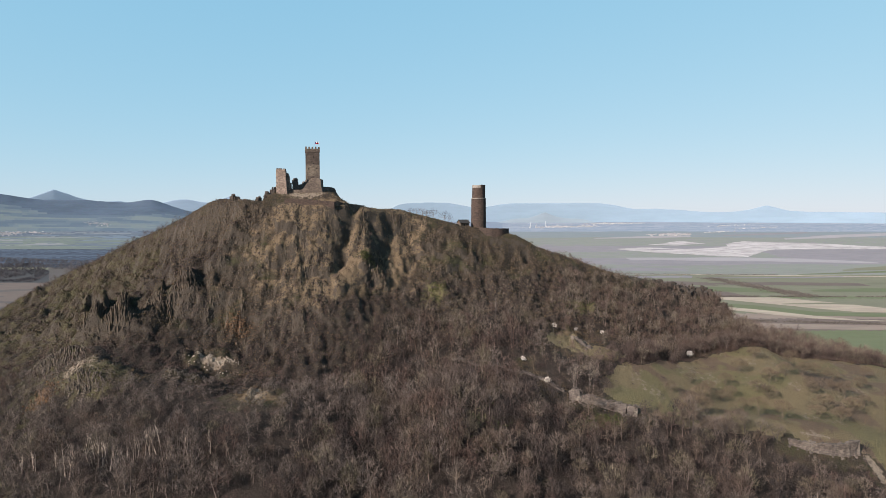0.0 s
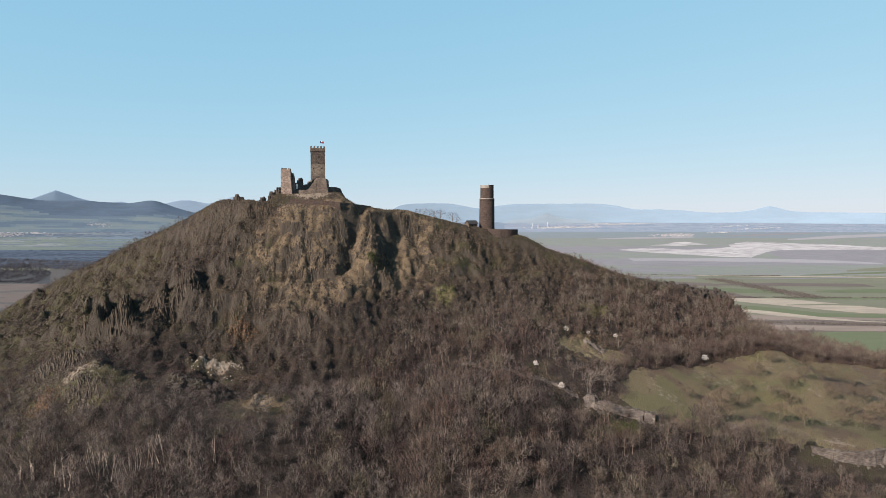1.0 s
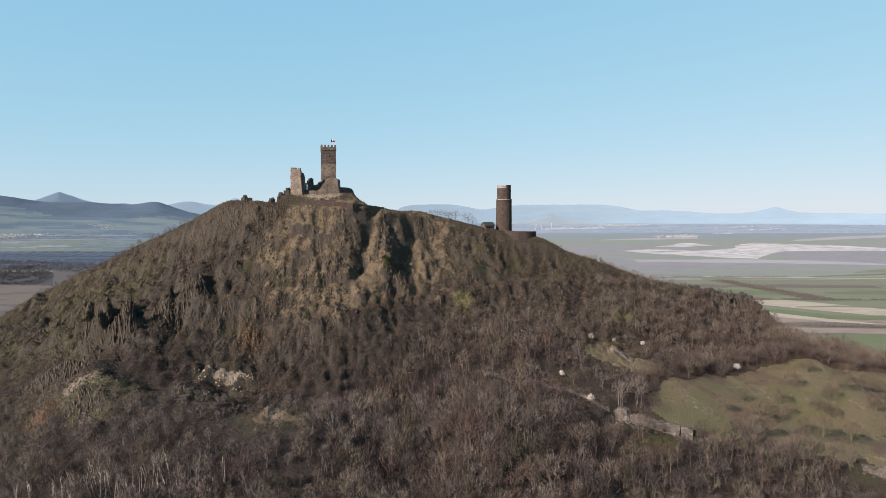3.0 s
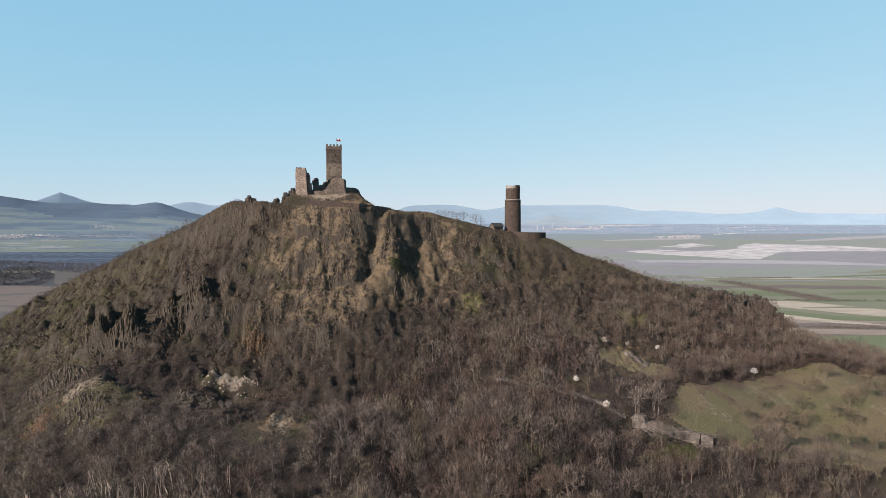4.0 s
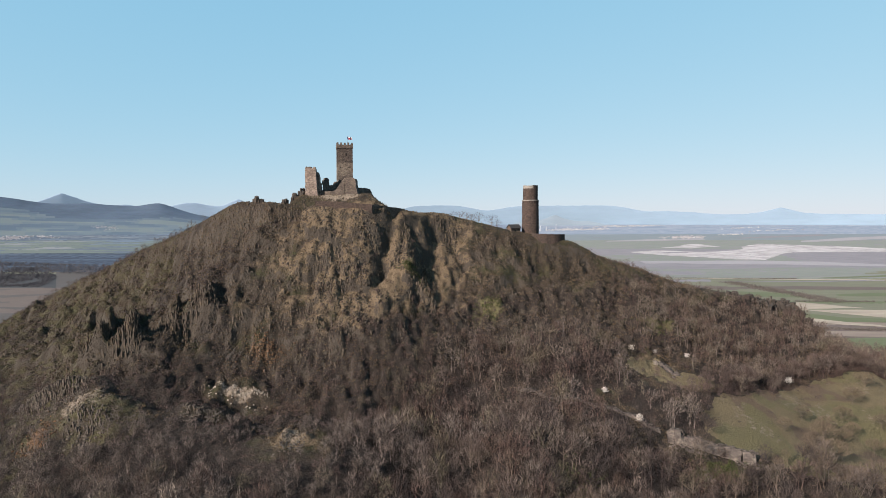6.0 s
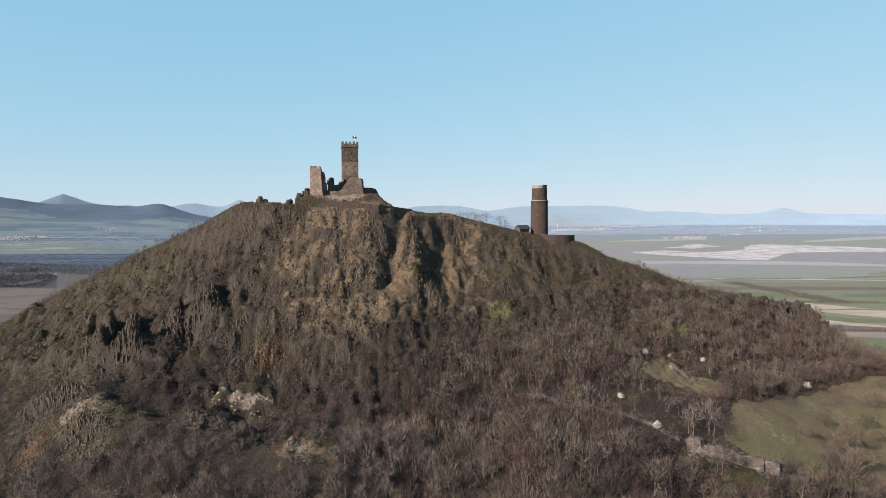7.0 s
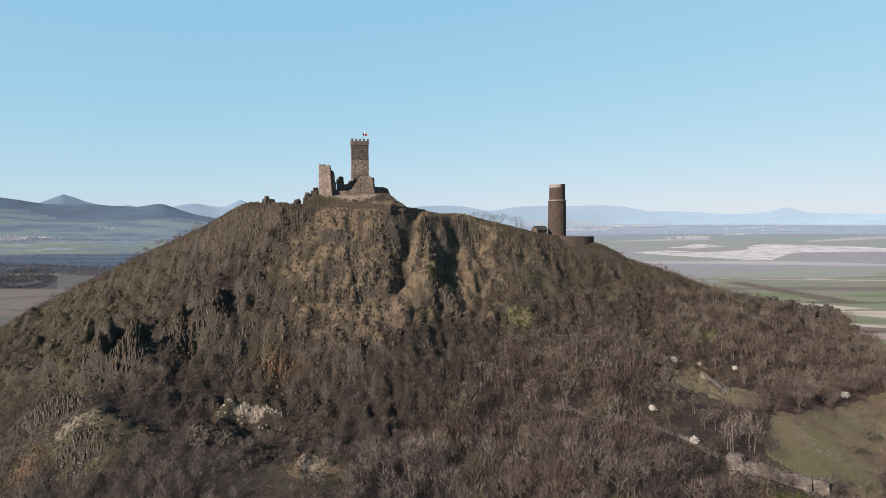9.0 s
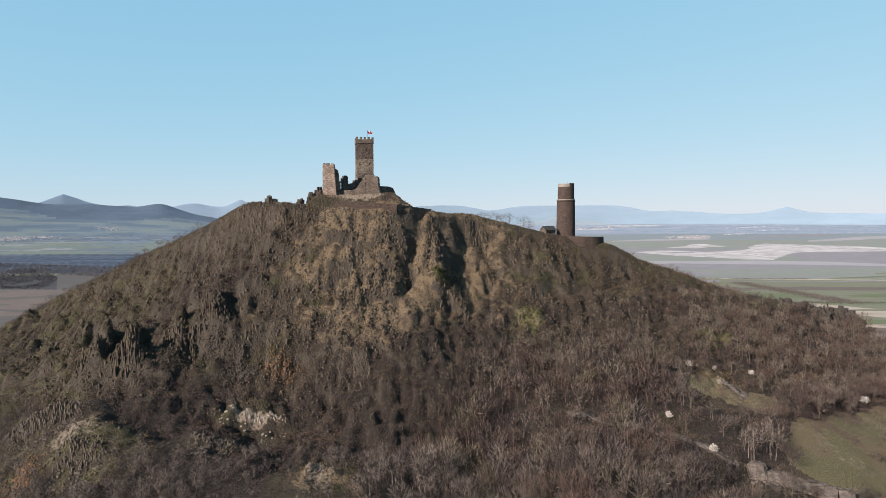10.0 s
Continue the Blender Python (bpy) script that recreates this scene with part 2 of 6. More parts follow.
def hill_material():
    """Soil, dry grass, moss and bare rock; rock where it is steep, the meadow and bare patches by the ground's own attributes."""
    m = material("hillside", (0.10, 0.072, 0.047), (0.055, 0.041, 0.03), size=5.0, relief=0.0, fine=0.5, third=(0.085, 0.08, 0.032))
    n, l = m.node_tree.nodes, m.node_tree.links
    b = n["Principled BSDF"]
    src = b.inputs["Base Color"].links[0].from_socket
    geo = n.new("ShaderNodeNewGeometry")

    def tex(scale, detail=5):
        t = n.new("ShaderNodeTexNoise")
        t.inputs["Scale"].default_value, t.inputs["Detail"].default_value = scale, detail
        t.inputs["Roughness"].default_value = 0.7
        l.new(geo.outputs["Position"], t.inputs["Vector"])
        return t

    def layer(below, fac, colour, ragged=0.5, scale=0.35):
        t, add, sub, mr, mx = tex(scale), n.new("ShaderNodeMath"), n.new("ShaderNodeMath"), n.new("ShaderNodeMapRange"), n.new("ShaderNodeMix")
        sub.operation, sub.inputs[1].default_value = "SUBTRACT", 0.5
        l.new(t.outputs["Fac"], sub.inputs[0])
        add.operation, add.inputs[2].default_value = "MULTIPLY_ADD", 0
        l.new(sub.outputs[0], add.inputs[0])
        add.inputs[1].default_value = 2.4 * ragged
        l.new(fac, add.inputs[2])
        mr.inputs[1].default_value, mr.inputs[2].default_value = 0.4, 0.6
        l.new(add.outputs[0], mr.inputs[0])
        mx.data_type = "RGBA"
        l.new(mr.outputs[0], mx.inputs[0])
        l.new(below, mx.inputs[6])
        if isinstance(colour, tuple):
            cm, gr = n.new("ShaderNodeMix"), tex(1.8, 4)
            cm.data_type = "RGBA"
            l.new(gr.outputs["Fac"], cm.inputs[0])
            cm.inputs[6].default_value, cm.inputs[7].default_value = (*[c * 0.5 for c in scaled_albedo(colour)], 1), (*[c * 1.45 for c in scaled_albedo(colour)], 1)
            l.new(cm.outputs[2], mx.inputs[7])
        else:
            l.new(colour, mx.inputs[7])
        return mx.outputs[2]

    def attr(name):
        a = n.new("ShaderNodeAttribute")
        a.attribute_name = name
        return a.outputs["Fac"]

    sep, inv = n.new("ShaderNodeSeparateXYZ"), n.new("ShaderNodeMapRange")
    l.new(geo.outputs["Normal"], sep.inputs[0])
    inv.inputs[1].default_value, inv.inputs[2].default_value = 0.78, 0.2
    l.new(sep.outputs[2], inv.inputs[0])
    # leaf litter under the trees, darkened so the gaps read as deep shade
    col = layer(src, attr("litter_shade"), (0.045, 0.032, 0.025), 0.3, 0.3)
    col = layer(col, attr("dry"), (0.238, 0.176, 0.11), 0.7, 0.12)
    col = layer(col, attr("moss"), (0.115, 0.102, 0.05), 0.6, 0.2)
    col = layer(col, inv.outputs[0], (0.098, 0.08, 0.062), 0.5, 0.5)
    col = layer(col, attr("meadow"), (0.215, 0.175, 0.098), 0.25, 0.15)
    col = layer(col, attr("faded"), (0.175, 0.125, 0.085), 0.45, 0.2)
    col = layer(col, attr("lush"), (0.185, 0.165, 0.08), 0.5, 0.2)
    col = layer(col, attr("bare"), (0.34, 0.28, 0.215), 0.5, 0.6)
    l.new(col, b.inputs["Base Color"])
    bp, t = n.new("ShaderNodeBump"), tex(1.3, 6)
    bp.inputs["Strength"].default_value, bp.inputs["Distance"].default_value = 1.0, 1.5
    l.new(t.outputs["Fac"], bp.inputs["Height"])
    l.new(bp.outputs[0], b.inputs["Normal"])
    return m


M_HILL = hill_material()
M_BASALT = material("basalt", (0.170, 0.133, 0.100), (0.072, 0.058, 0.047), size=1.6, relief=0.6, fine=0.5, third=(0.204, 0.153, 0.098))
M_RIB = material("weathered_ribs", (0.168, 0.131, 0.095), (0.094, 0.074, 0.057), size=2.2, relief=0.5, fine=0.4, third=(0.135, 0.107, 0.067))
M_DARK_ROCK = material("dark_basalt", (0.115, 0.095, 0.08), (0.06, 0.05, 0.043), size=1.2, relief=0.6, fine=0.5, third=(0.15, 0.122, 0.098))
M_PALE_ROCK = material("pale_rock", (0.259, 0.216, 0.173), (0.137, 0.112, 0.090), size=1.4, relief=0.6, fine=0.5)
M_LEDGE = material("bare_ledge", (0.62, 0.54, 0.45), (0.4, 0.34, 0.28), size=1.4, relief=0.6, fine=0.4)
M_STONE = masonry("tower_stone", (0.215, 0.172, 0.14), (0.15, 0.12, 0.1), third=(0.26, 0.212, 0.17))
M_STONE_RED = masonry("tower_stone_dark", (0.14, 0.108, 0.09), (0.10, 0.078, 0.067), third=(0.17, 0.135, 0.108))
M_STONE_MIX = masonry("tower_stone_pale", (0.29, 0.235, 0.185), (0.14, 0.11, 0.09), third=(0.34, 0.28, 0.22))
M_STONE_PALE = masonry("palace_stone", (0.44, 0.345, 0.285), (0.25, 0.195, 0.16), third=(0.5, 0.4, 0.33))
M_RUIN = masonry("ruin_stone", (0.21, 0.175, 0.15), (0.12, 0.10, 0.088), third=(0.28, 0.24, 0.2))
M_BROWNSTONE = masonry("round_tower_stone", (0.13, 0.09, 0.072), (0.085, 0.062, 0.053), course=0.3)
M_PLASTER = material("pale_coping", (0.46, 0.43, 0.38), (0.32, 0.29, 0.26), size=0.9, relief=0.3)
M_DARK = material("near_black", (0.02, 0.018, 0.016), size=0.5)
M_ROOF = material("shed_roof", (0.05, 0.05, 0.052), (0.085, 0.08, 0.075), size=0.8, rough=0.6)
M_WOODBOARD = material("shed_boards", (0.2, 0.14, 0.09), (0.12, 0.085, 0.06), size=0.6)
M_METAL = material("flagpole_metal", (0.35, 0.35, 0.36), size=0.3, rough=0.4, metal=0.8, relief=0)
M_CLOTH_W, M_CLOTH_R, M_CLOTH_B = (material("flag_" + k, c, tuple(v * 0.9 for v in c), size=0.4, relief=0.1, fine=0.08)
                                   for k, c in (("white", (0.8, 0.8, 0.8)), ("red", (0.55, 0.03, 0.04)), ("blue", (0.03, 0.07, 0.3))))
M_TWIG = toned("bare_twigs", [(0.136, 0.108, 0.095), (0.058, 0.047, 0.045), (0.145, 0.104, 0.088), (0.205, 0.173, 0.15), (0.078, 0.059, 0.054), (0.126, 0.083, 0.070), (0.160, 0.144, 0.094),
                              (0.215, 0.178, 0.145), (0.136, 0.108, 0.095)], spread=0.55)
M_BUSH = toned("shrub_twigs", [(0.068, 0.050, 0.048), (0.155, 0.113, 0.099), (0.049, 0.034, 0.035), (0.150, 0.121, 0.086), (0.097, 0.064, 0.055), (0.068, 0.050, 0.048)], spread=0.55)
M_ORCHARD = toned("orchard_twigs", [(0.17, 0.132, 0.092), (0.14, 0.11, 0.08), (0.18, 0.138, 0.098), (0.17, 0.132, 0.092)])
M_LIMB = toned("pale_limbs", [(0.216, 0.176, 0.136), (0.160, 0.128, 0.100), (0.216, 0.176, 0.136)], spread=0.25)
M_RUST = toned("rusty_stone", [(0.19, 0.112, 0.06), (0.1, 0.062, 0.042), (0.15, 0.095, 0.055), (0.19, 0.112, 0.06)])
M_BARK = toned("bark", [(0.12, 0.094, 0.075), (0.2, 0.165, 0.135), (0.12, 0.094, 0.075)])
M_BIRCH = toned("birch_bark", [(0.62, 0.54, 0.45), (0.46, 0.39, 0.32), (0.62, 0.54, 0.45)], spread=0.2)
M_BLOSSOM = toned("white_blossom", [(0.78, 0.74, 0.68), (0.6, 0.56, 0.5), (0.78, 0.74, 0.68)], spread=0.15)
M_GRASS = toned("dry_grass", [(0.136, 0.096, 0.052), (0.102, 0.076, 0.042), (0.075, 0.070, 0.029), (0.163, 0.119, 0.070), (0.136, 0.096, 0.052)])
M_GREEN = toned("green_shoots", [(0.075, 0.095, 0.03), (0.10, 0.115, 0.04), (0.075, 0.095, 0.03)])

# ---- mesh helpers ----
def raw_mesh(name, co, idx, per, mat, tone=None, smooth=False):
    """A mesh from arrays: vertices, and faces of `per` corners each."""
    me = bpy.data.meshes.new(name)
    co, idx = np.asarray(co, np.float32), np.asarray(idx, np.int32)
    me.vertices.add(len(co))
    me.vertices.foreach_set("co", co.ravel())
    me.loops.add(idx.size)
    me.loops.foreach_set("vertex_index", idx.ravel())
    me.polygons.add(len(idx))
    me.polygons.foreach_set("loop_start", np.arange(0, idx.size, per, dtype=np.int32))
    me.update(calc_edges=True)
    if smooth:
        me.polygons.foreach_set("use_smooth", np.ones(len(idx), bool))
    if tone is not None:
        me.attributes.new("tone", "FLOAT", "POINT").data.foreach_set("value", np.asarray(tone, np.float32))
    for k in mat if isinstance(mat, (list, tuple)) else [mat]:
        me.materials.append(k)
    return me


def part(name, bm, mat, parent=None, label=""):
    """Link a bmesh as one mesh object, under a thing or a part."""
    bmesh.ops.recalc_face_normals(bm, faces=bm.faces)
    me = bpy.data.meshes.new(name)
    bm.to_mesh(me)
    bm.free()
    me.materials.append(mat)
    ob = new(name, me)
    ob.parent = parent
    return tagged(ob, label)


def thing(name, label, category, group="", at=None):
    ob = new(name)
    if at is not None:
        ob.matrix_world = at
    return tagged(ob, label, category, group)


def box(bm, x0, x1, y0, y1, z0, z1, taper=0.0):
    v = [bm.verts.new((x + (taper if x == x0 else -taper) * (z == z1), y + (taper if y == y0 else -taper) * (z == z1), z))
         for z in (z0, z1) for x, y in ((x0, y0), (x1, y0), (x1, y1), (x0, y1))]
    for f in ((3, 2, 1, 0), (4, 5, 6, 7), (0, 1, 5, 4), (1, 2, 6, 5), (2, 3, 7, 6), (3, 0, 4, 7)):
        bm.faces.new([v[k] for k in f])
    return v


def ragged(points, step, jitter, rng):
    """The outline with its edges broken into short, uneven pieces."""
    out = []
    for k, a in enumerate(points):
        b = points[(k + 1) % len(points)]
        count = max(1, int(math.hypot(b[0] - a[0], b[1] - a[1]) / step))
        for i in range(count):
            t = i / count
            j = jitter if i else jitter * 0.4
            out.append((a[0] + (b[0] - a[0]) * t + rng.uniform(-j, j), a[1] + (b[1] - a[1]) * t + rng.uniform(-j, j)))
    return out


def slab(outline, y0, y1, rng, step=0.7, jitter=0.16, lean=0.0):
    """A rough wall: an outline in x and z, given thickness along y, its faces a little uneven."""
    bm = bmesh.new()
    pts = ragged(outline, step, jitter, rng)
    zmin = min(p[1] for p in pts)
    front = [bm.verts.new((x, y0 + rng.uniform(-0.08, 0.08) + lean * (z - zmin), z)) for x, z in pts]
    back = [bm.verts.new((x + rng.uniform(-0.1, 0.1), y1 + rng.uniform(-0.08, 0.08), z + rng.uniform(-0.12, 0.12))) for x, z in pts]
    bm.faces.new(front)
    bm.faces.new(back[::-1])
    for k in range(len(pts)):
        j = (k + 1) % len(pts)
        bm.faces.new((front[j], front[k], back[k], back[j]))
    bmesh.ops.triangulate(bm, faces=[f for f in bm.faces if len(f.verts) > 4])
    return bm


def lathe(profile, seg=40, wobble=0.0, rng=None):
    """A turned body from (radius, z) pairs, closed at both ends."""
    bm = bmesh.new()
    rings = []
    for r, z in profile:
        rings.append([bm.verts.new(((r + (rng.uniform(-wobble, wobble) if rng else 0)) * math.cos(2 * math.pi * k / seg),
                                    (r + (rng.uniform(-wobble, wobble) if rng else 0)) * math.sin(2 * math.pi * k / seg), z)) for k in range(seg)])
    for a, b in zip(rings, rings[1:]):
        for k in range(seg):
            bm.faces.new((a[k], a[(k + 1) % seg], b[(k + 1) % seg], b[k]))
    bm.faces.new(rings[0][::-1])
    bm.faces.new(rings[-1])
    return bm


# close rows on the cliffs, wider ones under the wood
FINE_X, FINE_Y = np.arange(-300, 270, 1.0), np.r_[np.arange(170, 282, 1.6), np.arange(282, 400, 0.8)]
FINE_Z = height(*np.meshgrid(FINE_X, FINE_Y))


def ground_z(x, y):
    """The ground's height at one place, from the fine part of the sheet where it has one."""
    i, j = int(np.searchsorted(FINE_X, x)) - 1, int(np.searchsorted(FINE_Y, y)) - 1
    if 0 <= i < len(FINE_X) - 1 and 0 <= j < len(FINE_Y) - 1:
        u, v = (x - FINE_X[i]) / (FINE_X[i + 1] - FINE_X[i]), (y - FINE_Y[j]) / (FINE_Y[j + 1] - FINE_Y[j])
        return float((FINE_Z[j, i] * (1 - u) + FINE_Z[j, i + 1] * u) * (1 - v) + (FINE_Z[j + 1, i] * (1 - u) + FINE_Z[j + 1, i + 1] * u) * v)
    return float(height(np.array([x]), np.array([y]))[0])


def inside(x, y, poly):
    x, y = np.asarray(x, float), np.asarray(y, float)
    hit = np.zeros(x.shape, bool)
    for k, (xa, ya) in enumerate(poly):
        xb, yb = poly[k - 1]
        cross = (ya > y) != (yb > y)
        with np.errstate(divide="ignore", invalid="ignore"):
            hit ^= cross & (x < (xb - xa) * (y - ya) / (yb - ya + 1e-9) + xa)
    return hit


MEADOW = [(69, 258), (70, 268), (87, 281), (104, 292), (121, 305), (138, 315), (158, 321), (195, 332), (262, 350), (340, 350), (340, 230), (200, 205), (172, 218),
          (167, 231), (148, 233), (137, 235), (115, 236), (96, 239), (83, 245)]


def meadow_at(x, y):
    soft, shift = 9 * (fbm(x, y, 13, 4, 61) - 0.5), 9 * (fbm(x, y, 11, 4, 62) - 0.5)
    return np.maximum(inside(x + soft, y + shift, MEADOW).astype(float), (np.maximum(bump(x + soft, y + shift, 63, 293, 14, 10), bump(x + soft, y + shift, 78, 290, 13, 8)) > 0.45) * 1.0)


def openness(x, y):
    """0 in the wood to 1 on bare ground: meadow, cliffs, ledges."""
    d = crest_y(x) - y
    o = np.zeros(x.shape)
    for cx, cy, rx, ry in ((-107.5, 277, 12, 5), (-78, 245, 8, 7), (-45, 272.5, 4, 4), (-152, 250, 13, 9), (-172, 266, 13, 5), (-132, 253, 12, 6), (-114, 257, 8, 3),
                           (63, 293, 15, 11), (78, 291, 11, 8), (70, 304, 9, 6), (67, 250, 18, 5), (57, 253, 7, 4), (30, 270.5, 7, 1.4), (40, 266.2, 7, 1.6), (48, 260.4, 6, 2.0),
                           (-106, 271, 13, 6), (-77, 241, 14, 9), (-103, 294, 10, 5.5), (-167, 246, 5, 5), (151, 230, 18, 5), (167, 223, 3.5, 9), (-160, 292, 22, 9), (72, 240, 12, 4), (58.5, 309, 4, 5), (37.3, 272.5, 4, 5), (46, 257, 4, 5), (130, 310, 4, 5), (83.5, 310, 4, 5)):
        o = np.maximum(o, np.clip(1.7 * bump(x, y, cx, cy, rx, ry), 0, 1))
    return np.maximum(o, meadow_at(x, y))


def wood_at(x, y):
    d = crest_y(x) - y
    edge = np.interp(x, [-320, -230, -180, -150, -120, -85, -60, -20, 30, 60, 110, 170], [66, 84, 88, 72, 54, 40, 38, 38, 32, 20, 10, 3])
    w = ramp(d + 14 * (fbm(x, y, 22, 3, 81) - 0.5), edge - 8, edge + 12)
    w = np.maximum(w, ramp(x, 40, 90) * ramp(d, -40, -4) * (1 - ramp(d, -4, 0)))
    w = np.maximum(w, 0.75 * (1 - ramp(x, -175, -150)) * ramp(d, -20, -6) * (1 - ramp(d, 3, 12)))
    return w * (1 - openness(x, y)) * (1 - 0.35 * ramp(x, 90, 120) * (1 - ramp(d, 4, 14))) * (1 - 0.7 * ramp(x, 118, 140) * (1 - ramp(d, 4, 10)))


# ---- the hill and the plain ----
def grid(xs, ys):
    nx, ny = len(xs), len(ys)
    i = np.arange(nx * ny).reshape(ny, nx)
    return np.stack([i[:-1, :-1], i[:-1, 1:], i[1:, 1:], i[1:, :-1]], -1).reshape(-1, 4)


def build_hill():
    xs = np.r_[np.linspace(-640, -300, 60)[:-1], FINE_X, np.linspace(270, 620, 60)]
    ys = np.r_[np.linspace(-310, 170, 70)[:-1], FINE_Y, np.linspace(400, 900, 80)]
    X, Y = np.meshgrid(xs, ys)
    Z = height(X, Y)
    me = raw_mesh("hill", np.stack([X, Y, Z], -1).reshape(-1, 3), grid(xs, ys), 4, M_HILL, smooth=True)
    d = crest_y(X) - Y
    attrs = {
        "meadow": meadow_at(X, Y),
        "faded": meadow_at(X, Y) * ramp(fbm(X, Y, 14, 4, 68), 0.38, 0.66),
        # the second term darkens the left slope, past the trees
        "litter_shade": 0.85 * wood_at(X, Y) + 0.6 * ramp(-X, 85, 130) * ramp(fbm(X, Y, 20, 3, 67), 0.4, 0.62) * (1 - wood_at(X, Y)),
        "dry": 0.66 * ramp(d, -8, 6) * (1 - ramp(d, 34, 56)) * np.clip(1.3 - np.abs(X + 52) / 55, 0, 1) + 0.8 * bump(X, Y, -77, 243, 12, 8) + 0.25 * vnoise(X, Y, 30, 3),
        "moss": 0.46 * (1 - ramp(X, -180, -110)) + 0.42 * bump(X, Y, -138, 249, 16, 10) + 0.5 * bump(X, Y, -20, 378, 14, 10),
        "lush": 0.85 * meadow_at(X, Y) * ramp(fbm(X, Y, 16, 4, 6), 0.45, 0.65) + 0.7 * bump(X, Y, -4, 329, 9, 8) + 0.6 * bump(X, Y, 78, 334, 11, 9) + 0.6 * bump(X, Y, 66, 240, 10, 6) + 0.5 * bump(X, Y, 19, 226, 9, 10) + 0.45 * bump(X, Y, -136, 254, 9, 5),
        "bare": 0.42 * meadow_at(X, Y) * ramp(fbm(X, Y, 10, 3, 66), 0.56, 0.7) + 0.95 * bump(X, Y, -107.5, 276.5, 11, 1.9) + 0.72 * bump(X, Y, -80, 348.5, 18, 3.5) + 0.75 * bump(X, Y, -78, 246, 6, 6) + 0.8 * bump(X, Y, -45, 272.5, 3, 2.5)
        + 0.62 * bump(X, Y, -156, 254, 13, 8) + 0.6 * bump(X, Y, 72, 298, 3, 7) + 0.6 * bump(X, Y, 150, 237, 12, 2) + 0.75 * bump(X, Y, 167, 225, 2.5, 9),
    }
    for k, v in attrs.items():
        me.attributes.new(k, "FLOAT", "POINT").data.foreach_set("value", v.astype(np.float32).ravel())
    return tagged(new("ground_hill", me), "steep brown basalt hill with dry grass", "hill", kind="structure")


build_hill()

# distance haze is put into the colours: far fields bluer and paler
FIELD_TONES = [
    ("winter_wheat", (0.18, 0.21, 0.105), (0.2, 0.225, 0.12)), ("pasture", (0.275, 0.27, 0.185), (0.24, 0.24, 0.16)), ("ploughed", (0.19, 0.145, 0.125), (0.225, 0.175, 0.15)),
    ("stubble", (0.64, 0.55, 0.43), (0.5, 0.42, 0.33)), ("clay_strip", (0.34, 0.27, 0.225), (0.4, 0.32, 0.26)), ("field_road", (0.5, 0.46, 0.4), (0.43, 0.4, 0.35)),
    ("scrub", (0.06, 0.06, 0.068), (0.078, 0.075, 0.08)),
    ("heath", (0.125, 0.11, 0.104), (0.15, 0.13, 0.12)),
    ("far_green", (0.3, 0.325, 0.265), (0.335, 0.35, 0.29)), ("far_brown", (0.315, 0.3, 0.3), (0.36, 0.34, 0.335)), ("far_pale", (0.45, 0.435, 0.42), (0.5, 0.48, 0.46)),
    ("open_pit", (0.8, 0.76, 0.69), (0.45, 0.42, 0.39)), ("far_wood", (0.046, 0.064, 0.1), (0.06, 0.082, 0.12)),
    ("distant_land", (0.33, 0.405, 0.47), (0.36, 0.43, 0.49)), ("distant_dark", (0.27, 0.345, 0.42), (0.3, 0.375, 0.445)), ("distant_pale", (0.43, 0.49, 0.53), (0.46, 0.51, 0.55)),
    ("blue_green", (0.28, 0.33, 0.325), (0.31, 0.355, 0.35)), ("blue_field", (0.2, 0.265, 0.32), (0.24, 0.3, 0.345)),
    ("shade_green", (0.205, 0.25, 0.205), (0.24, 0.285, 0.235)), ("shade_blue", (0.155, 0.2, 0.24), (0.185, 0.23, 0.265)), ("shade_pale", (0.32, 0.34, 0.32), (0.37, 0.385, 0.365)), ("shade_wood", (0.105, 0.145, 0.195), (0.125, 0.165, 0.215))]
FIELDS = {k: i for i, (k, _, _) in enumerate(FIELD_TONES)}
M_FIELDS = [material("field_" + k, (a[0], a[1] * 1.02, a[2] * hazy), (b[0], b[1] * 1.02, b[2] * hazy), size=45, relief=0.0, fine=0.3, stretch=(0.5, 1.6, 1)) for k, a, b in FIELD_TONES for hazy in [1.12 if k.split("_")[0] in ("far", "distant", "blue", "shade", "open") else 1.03]]


